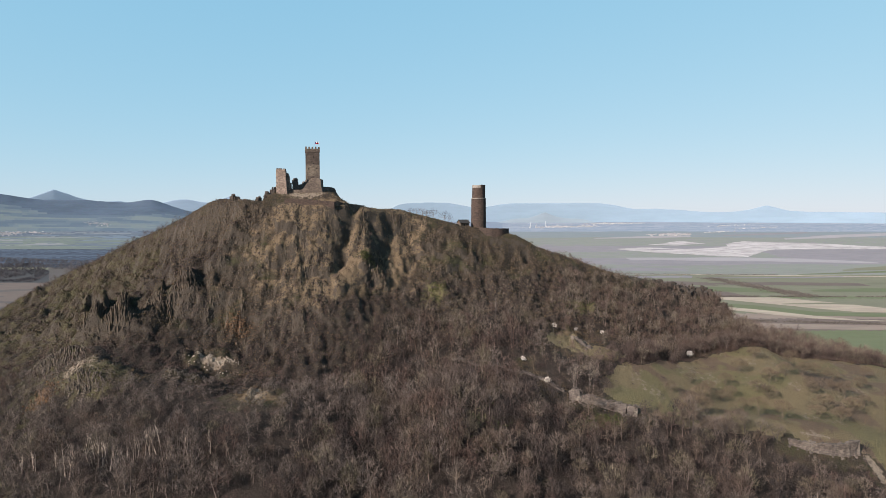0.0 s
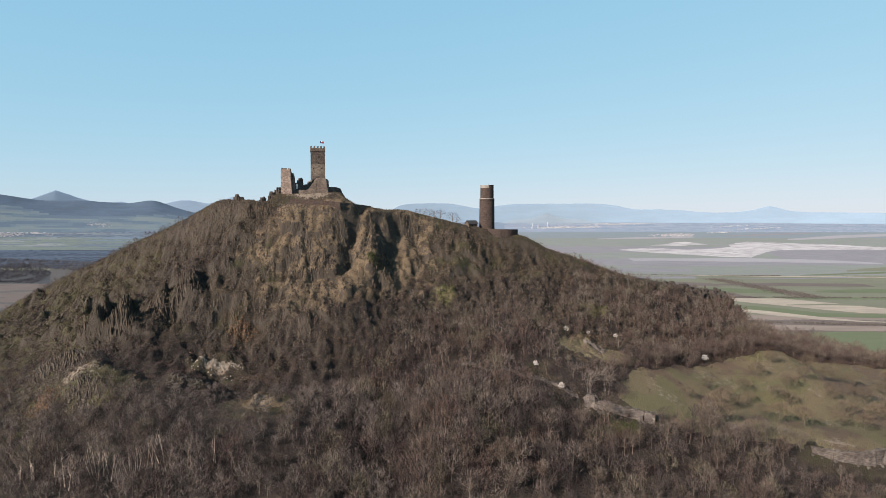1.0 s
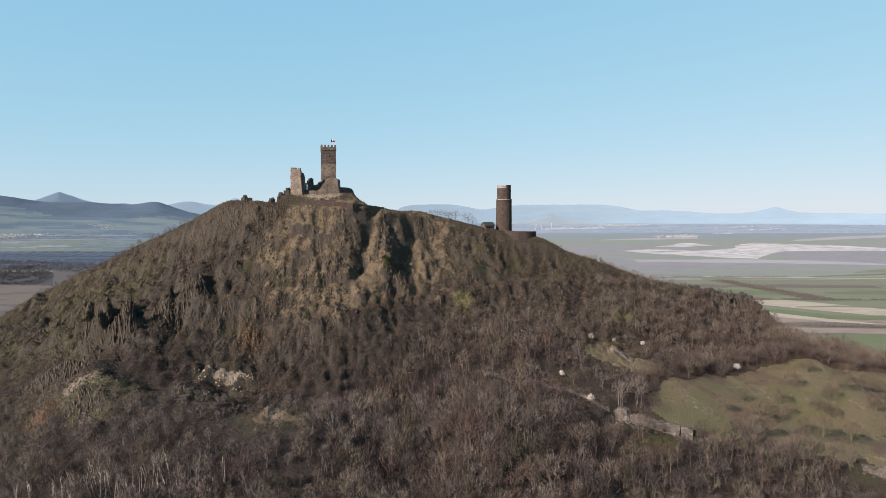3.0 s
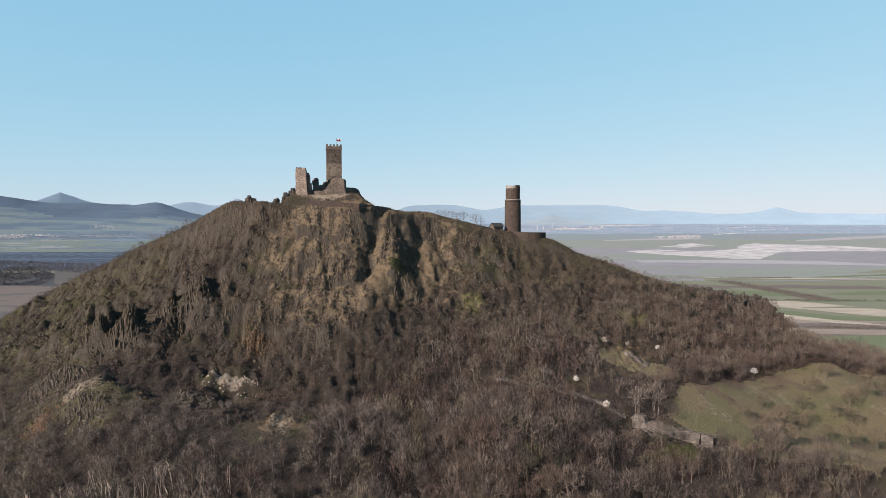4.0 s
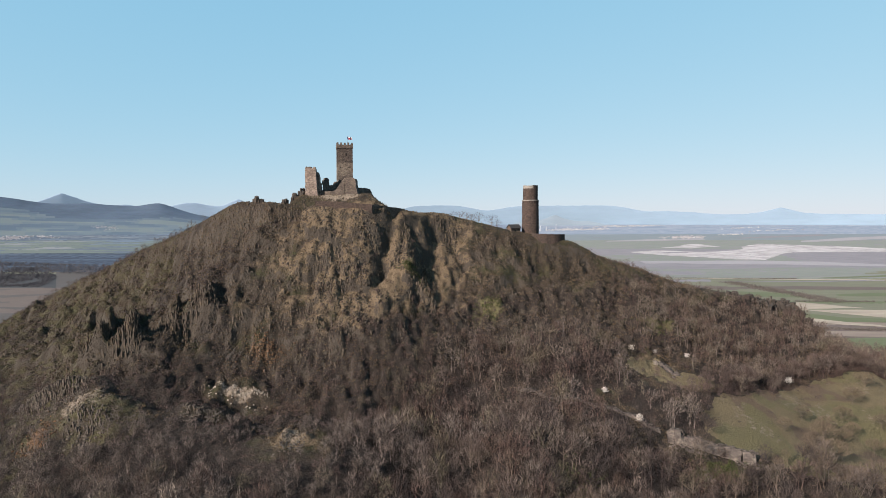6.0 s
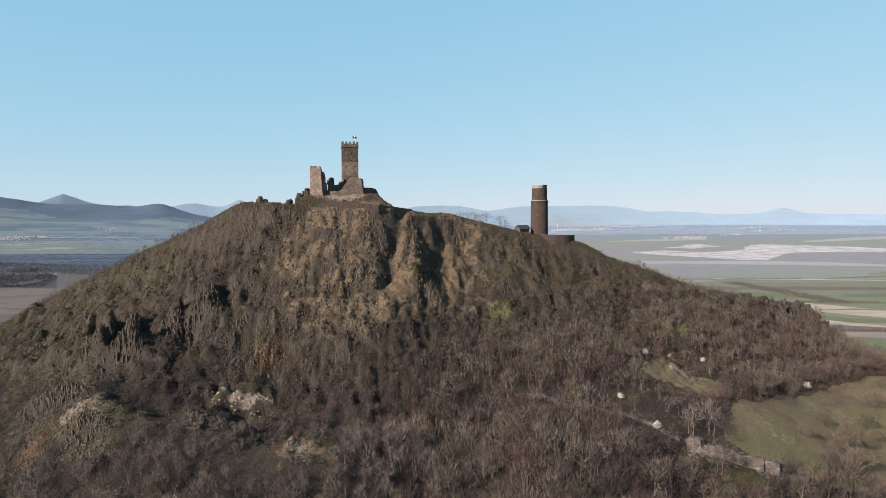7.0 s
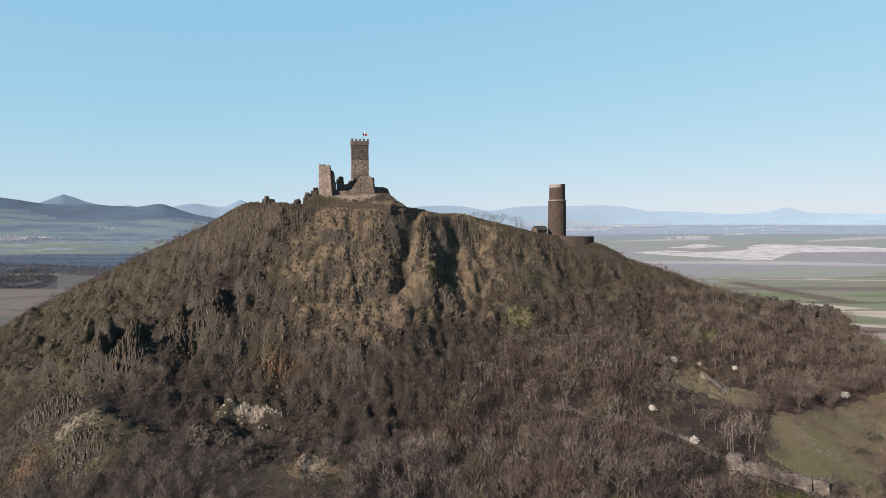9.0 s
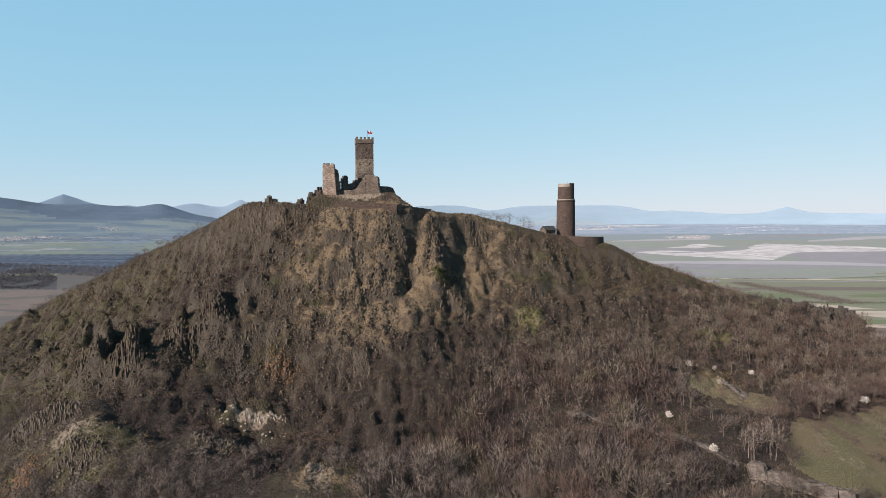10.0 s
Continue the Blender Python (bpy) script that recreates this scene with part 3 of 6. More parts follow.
def field_kind(x, y):
    """Which field lies at each place: strips along the plain, fitted to the camera's view by depth (as on level ground)
    and by side.
    """
    z = plain_z(x, y)
    w = np.maximum(y, 1) * 230 / np.maximum(230 - z, 4)
    side = x / np.maximum(y, 1)
    lw = np.log(w / 1000) + 0.02 * (fbm(side, np.log(w), 0.2, 3, 71) - 0.5)
    out = np.full(x.shape, FIELDS["pasture"])

    def put(kind, cond):
        out[cond] = FIELDS[kind]

    w2 = 1000 * np.exp(lw)
    right = side > 0.1
    # strips on the sunny side of the plain
    put("winter_wheat", right & (w2 < 1195))
    put("ploughed", right & (w2 > 1195) & (w2 < 1330))
    put("clay_strip", right & (w2 > 1330) & (w2 < 1400))
    put("pasture", right & (w2 > 1400) & (w2 < 1660))
    put("winter_wheat", right & (w2 > 1660) & (w2 < 1700))
    put("pasture", right & (w2 > 1700) & (w2 < 2100))
    put("ploughed", right & (w2 > 1680) & (w2 < 2000 + 500 * (0.5 - side)) & (side < 0.52 - (w2 - 1700) / 2500))
    put("pasture", right & (w2 > 2100) & (w2 < 2290) & (vnoise(side, w2 / 900, 0.12, 5) > 0.35))
    put("far_brown", right & (w2 > 2220) & (w2 < 2300) & (side < 0.42))
    put("far_green", right & (w2 > 2335) & (w2 < 2850))
    put("far_brown", right & (w2 > 2850) & (w2 < 3300))
    put("far_green", right & (w2 > 3300))
    put("far_brown", right & (w2 > 3300) & (w2 < 4600) & (vnoise(side, lw * 2.5, 0.22, 9) > 0.5))
    thin = vnoise(side + 0.3 * lw, lw * 55, 0.16, 44)
    put("far_brown", right & (w2 > 2350) & (thin < 0.17))
    # hazy strips further on, the haze mixed into their colours
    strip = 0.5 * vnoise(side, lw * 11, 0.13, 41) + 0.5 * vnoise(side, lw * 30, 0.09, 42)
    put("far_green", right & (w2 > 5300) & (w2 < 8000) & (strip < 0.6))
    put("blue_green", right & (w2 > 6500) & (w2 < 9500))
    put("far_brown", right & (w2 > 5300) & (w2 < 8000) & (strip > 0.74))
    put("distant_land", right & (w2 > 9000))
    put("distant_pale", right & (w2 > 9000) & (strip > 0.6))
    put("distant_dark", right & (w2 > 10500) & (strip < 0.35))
    # the shaded side, with its woods: the shade is put into its field colours
    left = side < -0.25
    patch = 0.55 * vnoise(side * 1.0, lw * 1.7, 0.06, 48) + 0.45 * vnoise(side, lw * 5, 0.11, 50)
    put("heath", left & (w2 < 2200))
    put("ploughed", left & (w2 > 1500) & (w2 < 2050) & (patch > 0.42))
    put("heath", left & (np.abs(lw - 0.62 - 0.35 * (side + 0.7)) < 0.012))
    put("scrub", left & (w2 > 2050) & (w2 < 2580) & (side < -0.66))
    put("heath", left & (w2 > 2050) & (w2 < 2700) & (side > -0.66))
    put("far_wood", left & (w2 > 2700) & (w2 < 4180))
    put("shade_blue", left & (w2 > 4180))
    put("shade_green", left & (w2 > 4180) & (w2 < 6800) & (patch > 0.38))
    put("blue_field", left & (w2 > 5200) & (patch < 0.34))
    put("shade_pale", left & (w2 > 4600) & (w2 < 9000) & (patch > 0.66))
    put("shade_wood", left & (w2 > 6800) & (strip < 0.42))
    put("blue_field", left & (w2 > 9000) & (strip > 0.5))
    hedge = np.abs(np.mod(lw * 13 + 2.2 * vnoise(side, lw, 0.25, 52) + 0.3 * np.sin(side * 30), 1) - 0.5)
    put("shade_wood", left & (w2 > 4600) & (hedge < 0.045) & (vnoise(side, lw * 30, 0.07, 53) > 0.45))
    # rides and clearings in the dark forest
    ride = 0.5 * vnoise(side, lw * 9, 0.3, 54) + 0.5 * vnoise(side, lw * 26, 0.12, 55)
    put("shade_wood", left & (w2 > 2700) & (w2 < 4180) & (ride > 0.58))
    mid = ~right & ~left
    put("distant_dark", mid & (w2 > 5000))
    put("pasture", y < 200)
    return out


def plain_ground(x, y):
    return plain_z(x, y) + 5 * (fbm(x, y, 500, 2, 77) - 0.5) * ramp(np.hypot(x, y), 900, 1500)


def build_plain():
    az = np.r_[np.linspace(-180, -44, 40)[:-1], np.arange(-44, 44, 0.27), np.linspace(44, 180, 40)] * math.pi / 180
    r = np.r_[np.linspace(60, 900, 12)[:-1], np.geomspace(900, 2600, 150)[:-1], np.linspace(2600, 4940, 170)]
    A, Rr = np.meshgrid(az, r)
    X, Y = Rr * np.sin(A), Rr * np.cos(A)
    Z = plain_ground(X, Y)
    q = grid(az, r)
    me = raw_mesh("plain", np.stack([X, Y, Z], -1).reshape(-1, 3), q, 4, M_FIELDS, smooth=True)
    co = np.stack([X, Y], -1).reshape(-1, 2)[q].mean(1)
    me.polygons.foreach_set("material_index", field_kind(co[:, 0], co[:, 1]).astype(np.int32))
    me.update()
    return tagged(new("ground_plain", me), "wide plain of green and ploughed fields", "plain", kind="structure")


build_plain()


def field_patch(label, kind, near, far, ragged=6.0, seed=0):
    """One field of the plain between a near and a far edge, each a bent line of x, y."""
    def line(pts):
        p = np.array(pts, float)
        u = np.r_[0, np.cumsum(np.hypot(*np.diff(p, axis=0).T))]
        t = np.linspace(0, u[-1], 90)
        return np.stack([np.interp(t, u, p[:, 0]), np.interp(t, u, p[:, 1]) + ragged * 2 * (fbm(t, t * 0, 120, 4, seed) - 0.5)], -1)
    a, b = line(near), line(far)
    k = np.linspace(0, 1, 9)[:, None, None]
    co = a[None] * (1 - k) + b[None] * k
    z = plain_ground(co[..., 0], co[..., 1]) + 0.35
    me = raw_mesh("field", np.concatenate([co, z[..., None]], -1).reshape(-1, 3), grid(np.arange(90), np.arange(9)), 4, M_FIELDS[FIELDS[kind]], smooth=True)
    return tagged(new("ground_field", me), label, "field", kind="structure")


field_patch("long curved cream stubble field on the plain", "stubble", [(700, 1660), (764, 1653), (841, 1569), (921, 1482), (991, 1424), (1054, 1414), (1300, 1400)],
            [(700, 1668), (783, 1695), (948, 1681), (1031, 1588), (1104, 1482), (1320, 1440)], 5, 1)
field_patch("thin green strip between cream fields", "winter_wheat", [(600, 1530), (707, 1510), (781, 1455), (853, 1371), (1100, 1340)], [(600, 1560), (720, 1575), (815, 1520), (893, 1425), (1120, 1385)], 5, 2)
field_patch("cream stubble strip on the plain", "stubble", [(560, 1480), (689, 1472), (751, 1400), (830, 1334), (907, 1304), (1000, 1290)], [(560, 1505), (707, 1510), (781, 1455), (853, 1371), (917, 1317), (1000, 1296)], 4, 3)
field_patch("pinkish bare clay strip on the plain", "clay_strip", [(560, 1232), (700, 1215), (785, 1206), (895, 1198), (1100, 1190)], [(560, 1290), (720, 1270), (819, 1259), (934, 1251), (1120, 1240)], 4, 4)
field_patch("pale field track across the plain", "stubble", [(500, 2366), (732, 2363), (989, 2336), (1354, 2279), (1643, 2202), (2000, 2110)], [(500, 2386), (732, 2383), (989, 2362), (1354, 2306), (1643, 2222), (2000, 2130)], 5, 5)
field_patch("pale worked ground of an open pit", "open_pit", [(1530, 3190), (1739, 3106), (1961, 3035), (2151, 2977), (2240, 2960)], [(1600, 3380), (1752, 3471), (1941, 3325), (2083, 3224), (2240, 3030)], 26, 6)
field_patch("broad pale floor of an open pit", "open_pit", [(960, 3250), (1080, 3161), (1234, 3036), (1365, 2930), (1472, 2879), (1619, 3035), (1752, 3120)],
            [(960, 3290), (1144, 3350), (1298, 3214), (1563, 3278), (1709, 3205), (1772, 3156)], 22, 7)
field_patch("small pale bare patch beyond the pit", "open_pit", [(1180, 3440), (1255, 3420), (1328, 3385), (1452, 3415), (1500, 3420)], [(1180, 3446), (1255, 3470), (1348, 3539), (1432, 3550), (1500, 3430)], 14, 8)
field_patch("long pinkish-pale field below the pit", "far_pale", [(900, 2860), (1037, 2844), (1456, 2726), (1782, 2574), (1860, 2540)], [(900, 2950), (1020, 2934), (1379, 2889), (1638, 2775), (1820, 2630), (1870, 2560)], 12, 9)
for k, (x, y, dx, dy, kind, label) in enumerate([
    (1330, 3090, 170, 16, "far_brown", "grey spoil bank across the pit floor"), (1900, 3190, 150, 14, "far_pale", "grey ramp in the pale pit"), (1150, 3230, 90, 12, "far_brown", "dark cut in the pit floor"), (1650, 3150, 70, 16, "far_green", "overgrown island in the pale pit"),
    (1100, 2680, 240, 30, "far_brown", "grey-brown ploughed strip below the pit"), (1700, 2330, 330, 22, "winter_wheat", "dull green strip on the plain"), (1250, 2240, 300, 14, "far_brown", "grey-brown strip along the track"), (760, 2060, 150, 60, "ploughed", "mauve-brown ploughed field on the plain"),
    (1000, 1560, 120, 16, "pasture", "dry grass strip between the fields"), (2100, 2900, 240, 40, "far_brown", "grey-brown field beside the pit"),
    (1250, 2480, 420, 45, "far_green", "dull green field on the plain"), (1900, 2420, 300, 60, "pasture", "dull green pasture on the plain"), (820, 2560, 200, 60, "far_brown", "grey-brown ploughed field on the plain"),
    (1150, 2040, 260, 50, "ploughed", "grey-brown ploughed field on the plain"), (1500, 2090, 200, 60, "pasture", "dull green pasture on the plain"), (860, 1880, 160, 60, "winter_wheat", "green field of winter wheat"),
    (1350, 1850, 220, 50, "winter_wheat", "green field of winter wheat"), (2300, 3500, 320, 60, "far_pale", "pale hazy field on the plain"), (1250, 3800, 300, 40, "far_pale", "pale hazy field on the plain"), (2000, 3750, 260, 40, "far_brown", "grey-brown hazy field on the plain")]):
    field_patch(label, kind, [(x - dx, y - dy * 0.6), (x, y - dy), (x + dx, y - dy * 1.6)], [(x - dx * 0.92, y + dy * 0.2), (x, y + dy), (x + dx * 1.05, y + dy * 0.1)], 10, 20 + k)


# ---- uplands on the horizon ----
def upland(name, label, rgb, dist, peaks, s0, s1, base, rough=6.0, seed=0, depth=70, fields=None):
    """A far ridge from side s0 to s1 (metres aside for each metre ahead): a base height plus rounded peaks (side, height, width)."""
    # rgb and the field colours already hold the blue distance haze
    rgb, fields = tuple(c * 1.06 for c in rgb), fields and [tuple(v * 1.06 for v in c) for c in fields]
    s = np.linspace(s0, s1, 360)
    t = np.linspace(0, 1, 24)
    S, T = np.meshgrid(s, t)
    swell = np.zeros(s.shape)
    for at, h, wide, sharp in peaks:
        swell = swell + (h * np.exp(-(np.abs(s - at) / wide) ** sharp)) ** 3
    top = base + swell ** (1 / 3)
    fuzz = rough * ((fbm(s, s * 0, 0.05, 5, seed) - 0.5) * 2 + (fbm(s, s * 0 + 3, 0.012, 4, seed) - 0.5))
    edge = np.minimum(ramp(s, s0, s0 + 0.05), 1 - ramp(s, s1 - 0.05, s1))
    top, fuzz = 170 + (top - 170) * edge, fuzz * edge
    D = dist - depth * (1 - T)
    foot = float(plain_z(np.array([dist - depth]), np.array([0.0]))[0]) - 5
    broad = np.convolve(np.pad(top, 40, mode="edge"), np.ones(81) / 81, mode="valid") if depth > 100 else top
    Zc = (top - broad)[None, :] * T ** 5 + foot + (broad[None, :] - foot) * T ** (1.25 if depth > 100 else 0.8) + fuzz[None, :] * T ** 8
    k = D / np.hypot(1, S)
    co = np.stack([k * S - 20, k + 36, Zc], -1)
    brow, back = co[-1].copy(), co[-1].copy()
    brow[:, :2] *= 1.006
    brow[:, 2] -= 1.5
    back[:, :2] *= 1.008
    back[:, 2] = 80
    rows = len(t)
    co = np.concatenate([co, brow[None], back[None]], 0).reshape(-1, 3)
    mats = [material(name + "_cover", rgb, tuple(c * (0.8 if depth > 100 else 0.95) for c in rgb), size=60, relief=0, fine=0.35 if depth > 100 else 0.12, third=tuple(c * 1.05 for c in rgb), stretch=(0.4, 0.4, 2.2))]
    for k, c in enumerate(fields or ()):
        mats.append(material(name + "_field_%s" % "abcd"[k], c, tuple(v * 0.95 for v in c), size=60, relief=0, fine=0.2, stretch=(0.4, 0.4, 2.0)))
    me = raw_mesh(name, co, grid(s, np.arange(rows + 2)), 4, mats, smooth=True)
    me.polygons.foreach_set("use_smooth", np.arange(len(me.polygons)) < (len(s) - 1) * rows)
    if fields:
        # fields climb the lower slope, woods above
        q, r = np.meshgrid(0.5 * (s[1:] + s[:-1]), np.arange(rows + 1) / rows)
        n = 0.6 * vnoise(q, r, 0.05, seed + 5) + 0.4 * vnoise(q, r * 5, 0.25, seed + 7)
        pick = np.where(r + 0.25 * (vnoise(q, r * 0.4, 0.09, seed + 9) - 0.5) < 0.62, 1 + np.clip((n - 0.3) / 0.4 * len(fields), 0, len(fields) - 1).astype(int), 0)
        me.polygons.foreach_set("material_index", pick.astype(np.int32).ravel())
    return tagged(new(name, me), label, "mountain", kind="structure")


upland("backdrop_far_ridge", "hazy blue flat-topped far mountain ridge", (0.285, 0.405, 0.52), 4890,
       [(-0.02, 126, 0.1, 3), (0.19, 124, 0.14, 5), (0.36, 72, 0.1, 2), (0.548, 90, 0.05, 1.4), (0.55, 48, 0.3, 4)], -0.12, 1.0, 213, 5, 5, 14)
# haze, and the light missing on this steep face, are put into its blue
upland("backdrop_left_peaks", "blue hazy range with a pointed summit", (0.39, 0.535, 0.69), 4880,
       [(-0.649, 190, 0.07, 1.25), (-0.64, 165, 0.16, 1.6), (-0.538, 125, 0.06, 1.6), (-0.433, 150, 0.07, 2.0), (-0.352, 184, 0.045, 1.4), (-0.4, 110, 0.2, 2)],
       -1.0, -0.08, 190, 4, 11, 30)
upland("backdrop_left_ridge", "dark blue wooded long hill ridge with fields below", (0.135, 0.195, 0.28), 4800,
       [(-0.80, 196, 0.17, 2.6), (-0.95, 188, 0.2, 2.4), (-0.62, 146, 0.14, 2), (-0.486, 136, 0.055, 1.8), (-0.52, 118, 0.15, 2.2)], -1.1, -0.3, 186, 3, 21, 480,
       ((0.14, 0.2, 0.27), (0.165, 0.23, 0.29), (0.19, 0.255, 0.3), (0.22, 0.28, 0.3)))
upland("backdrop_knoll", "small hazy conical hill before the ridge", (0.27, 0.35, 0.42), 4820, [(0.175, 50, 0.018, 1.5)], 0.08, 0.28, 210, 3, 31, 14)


# ---- the keep: a square battlemented tower ----
def square_tower():
    rng = random.Random(11)
    cx, cy, z0, half = -80.9, 373.6, 243.0, 4.25
    th = thing("square_tower", "tall square stone castle tower with battlements and flag", "tower", at=pose(cx, cy, z0, 0, 0, 13))

    def storey(za, zb, h, hb, name, mat, label):
        bm = bmesh.new()
        n, rows = 14, max(3, int((zb - za) / 0.7))
        prev = None
        for k in range(rows + 1):
            t = k / rows
            hh, z = h + (hb - h) * t, za + (zb - za) * t
            ring = []
            for sx, sy, ex, ey in ((-1, -1, 1, -1), (1, -1, 1, 1), (1, 1, -1, 1), (-1, 1, -1, -1)):
                for i in range(n):
                    u = i / n
                    j = 0.05 if 0 < k < rows else 0.02
                    ring.append(bm.verts.new(((sx + (ex - sx) * u) * hh + rng.uniform(-j, j), (sy + (ey - sy) * u) * hh + rng.uniform(-j, j), z)))
            if prev:
                for i in range(len(ring)):
                    m = (i + 1) % len(ring)
                    bm.faces.new((prev[i], prev[m], ring[m], ring[i]))
            else:
                bm.faces.new(ring[::-1])
            prev = ring
        bm.faces.new(prev)
        return part(name, bm, mat, th, label)

    storey(0, 11.5, half + 0.1, half + 0.02, "lower_shaft", M_STONE, "patched brown stone lower shaft")
    storey(11.504, 18.6, half, half - 0.03, "middle_shaft", M_STONE_MIX, "pale mixed courses of stone")
    storey(18.604, 26.4, half - 0.03, half - 0.06, "upper_shaft", M_STONE_RED, "dark reddish stone upper shaft")
    # corbelled parapet ring, open inside
    bm = bmesh.new()
    o, i = half + 0.14, half - 0.5
    for a in ((-o, o, -o, -i), (-o, o, i, o), (-o, -i, -i, i), (i, o, -i, i)):
        box(bm, *a, 26.404, 28.3)
    part("parapet", bm, M_STONE, th)
    for side in range(4):
        for k in range(5):
            bm = bmesh.new()
            a = -o + k * (2 * o - 1.1) / 4
            box(bm, a, a + 1.1, -o + 0.004, -i - 0.004, 28.304, 29.45 + rng.uniform(-0.12, 0.12), 0.04)
            for v in bm.verts:
                v.co = Matrix.Rotation(radians(90 * side), 3, "Z") @ v.co
            part("merlon", bm, M_STONE, th)
    # slits are blocks standing proud, the shade of an opening put into their colour
    for x, z, w, h in ((0.6, 22.6, 0.5, 1.2), (0.4, 19.0, 0.5, 0.8), (-2.6, 15.6, 0.45, 0.7), (2.1, 15.9, 0.4, 0.6)):
        bm = bmesh.new()
        box(bm, x - w / 2, x + w / 2, -half - 0.05, -half + 0.4, z, z + h)
        part("window", bm, M_DARK, th, "near-black proud block as a narrow window slit")
    # blocked doorway scar
    bm = bmesh.new()
    pts = [(-2.6 + 4.4 * k / 12, 8.6 + 2.5 * math.sin(math.pi * k / 12) ** 0.7) for k in range(13)]
    fr = [bm.verts.new((x, -half - 0.16, z)) for x, z in pts]
    bk = [bm.verts.new((x, -half + 0.3, z)) for x, z in pts]
    bm.faces.new(fr)
    for k in range(13):
        bm.faces.new((fr[k], bk[k], bk[(k + 1) % 13], fr[(k + 1) % 13]))
    part("relieving_arch", bm, M_STONE_RED, th, "dark rounded arch scar")
    bm = bmesh.new()
    bmesh.ops.create_cone(bm, cap_ends=True, segments=8, radius1=0.07, radius2=0.05, depth=6.4, matrix=Matrix.Translation((1.5, -2.5, 29.9)))
    pole = part("flagpole", bm, M_METAL, th)
    for name, z0f, z1f, mat in (("white_stripe", 0.85, 1.6, M_CLOTH_W), ("red_stripe", 0.1, 0.846, M_CLOTH_R)):
        bm = bmesh.new()
        rows = [[bm.verts.new((1.56 + 2.3 * k / 10, -2.5 + 0.16 * math.sin(k * 0.9) + y, 31.3 + z - 0.12 * k / 10)) for k in range(11)]
                for y in (0, 0.02) for z in (z0f, z1f)]
        for k in range(10):
            bm.faces.new((rows[0][k], rows[0][k + 1], rows[1][k + 1], rows[1][k]))
            bm.faces.new((rows[2][k + 1], rows[2][k], rows[3][k], rows[3][k + 1]))
        part(name, bm, mat, pole, "white cloth stripe of the flag" if "white" in name else "red cloth stripe of the flag")
    bm = bmesh.new()
    a, b, c = (1.55, -2.53, 31.4), (1.55, -2.53, 32.9), (2.4, -2.4, 32.1)
    vs = [bm.verts.new(p) for p in (a, b, c)] + [bm.verts.new((p[0], p[1] - 0.02, p[2])) for p in (a, b, c)]
    bm.faces.new(vs[:3]), bm.faces.new(vs[3:][::-1])
    part("wedge", bm, M_CLOTH_B, pole, "blue wedge of the flag")


square_tower()


# ---- ruined walls round the keep ----
def ruin(name, label, outlines, mat=M_RUIN, seed=1, at=None, category="ruin", names=None):
    rng = random.Random(seed)
    th = thing(name, label, category, at=at)
    for k, (pts, y0, y1) in enumerate(outlines):
        part((names or ["wall"] * 99)[k], slab(pts, y0, y1, rng), mat, th)
    return th


ruin("palace_wall_stub", "tall pale broken corner of a palace wall", [
    ([(-97.0, 241), (-90.3, 241), (-90.7, 245), (-91.3, 250), (-91.5, 256.6), (-91.7, 257.6), (-92.6, 257.7), (-92.8, 257.0), (-93.6, 257.1), (-93.9, 257.8), (-94.9, 257.8), (-95.2, 257.1),
      (-96.0, 257.2), (-96.3, 257.9), (-96.7, 257.5)], 349.0, 351.6),
    ([(-91.6, 241), (-89.6, 241), (-89.7, 246), (-90.1, 249), (-90.3, 253.3), (-90.8, 255), (-91.6, 255.6)], 351.6, 354.4),
    ([(-97.0, 241), (-95.2, 241), (-95.2, 255), (-96.2, 256), (-97.0, 254.5)], 351.6, 356.2)], M_STONE_PALE, 3, names=["wall", "return_wall", "return_wall"])

# shaded rear wall with two window openings, running back from the stub
ruin("rear_palace_wall", "dark ruined palace wall with two window openings", [
    ([(0, 243), (20.4, 243), (20.4, 246.4), (0, 246.3)], 0, 1.4),
    ([(0, 246.3), (2.1, 246.3), (2.1, 249.6), (1.4, 251.4), (0, 251.8)], 0, 1.4),
    ([(3.3, 246.3), (5.7, 246.3), (5.7, 249.9), (4.7, 250.0), (3.3, 249.7), (2.1, 249.6), (2.1, 248.9), (3.3, 248.9)], 0, 1.4),
    ([(7.0, 246.3), (10.2, 246.4), (10.1, 252.2), (9.1, 253.1), (7.7, 252.9), (6.8, 251.4), (6.5, 249.4), (7.0, 249.2)], 0, 1.4),
    ([(10.2, 246.4), (20.4, 246.4), (20.4, 252.8), (18.6, 253.2), (18.2, 251.9), (16.4, 252.4), (15.6, 250.9), (14.4, 251.2), (13.6, 249.6), (11.6, 249.2), (10.1, 248.8)], 0, 1.6)],
    M_RUIN, 5, at=pose(-94.4, 355.6, 0, 0, 0, 46))

ruin("front_curtain_wall", "low curved front wall of pale rubble stone", [
    ([(-91.0, 241.2), (-77.4, 241.0), (-77.6, 251.9), (-78.5, 251.0), (-79.6, 248.4), (-81.2, 246.2), (-83.5, 245.3), (-87.0, 245.4), (-91.0, 245.8)], 352.0, 353.2)], M_STONE, 7)
ruin("buttress_block", "massive pale stone buttress block of the castle", [
    ([(-77.3, 240.5), (-69.9, 240.0), (-70.6, 244.0), (-71.4, 248.4), (-71.7, 251.8), (-73.6, 252.4), (-74.2, 251.6), (-76.0, 252.3), (-77.4, 252.2)], 352.1, 358.6)], M_STONE, 9)
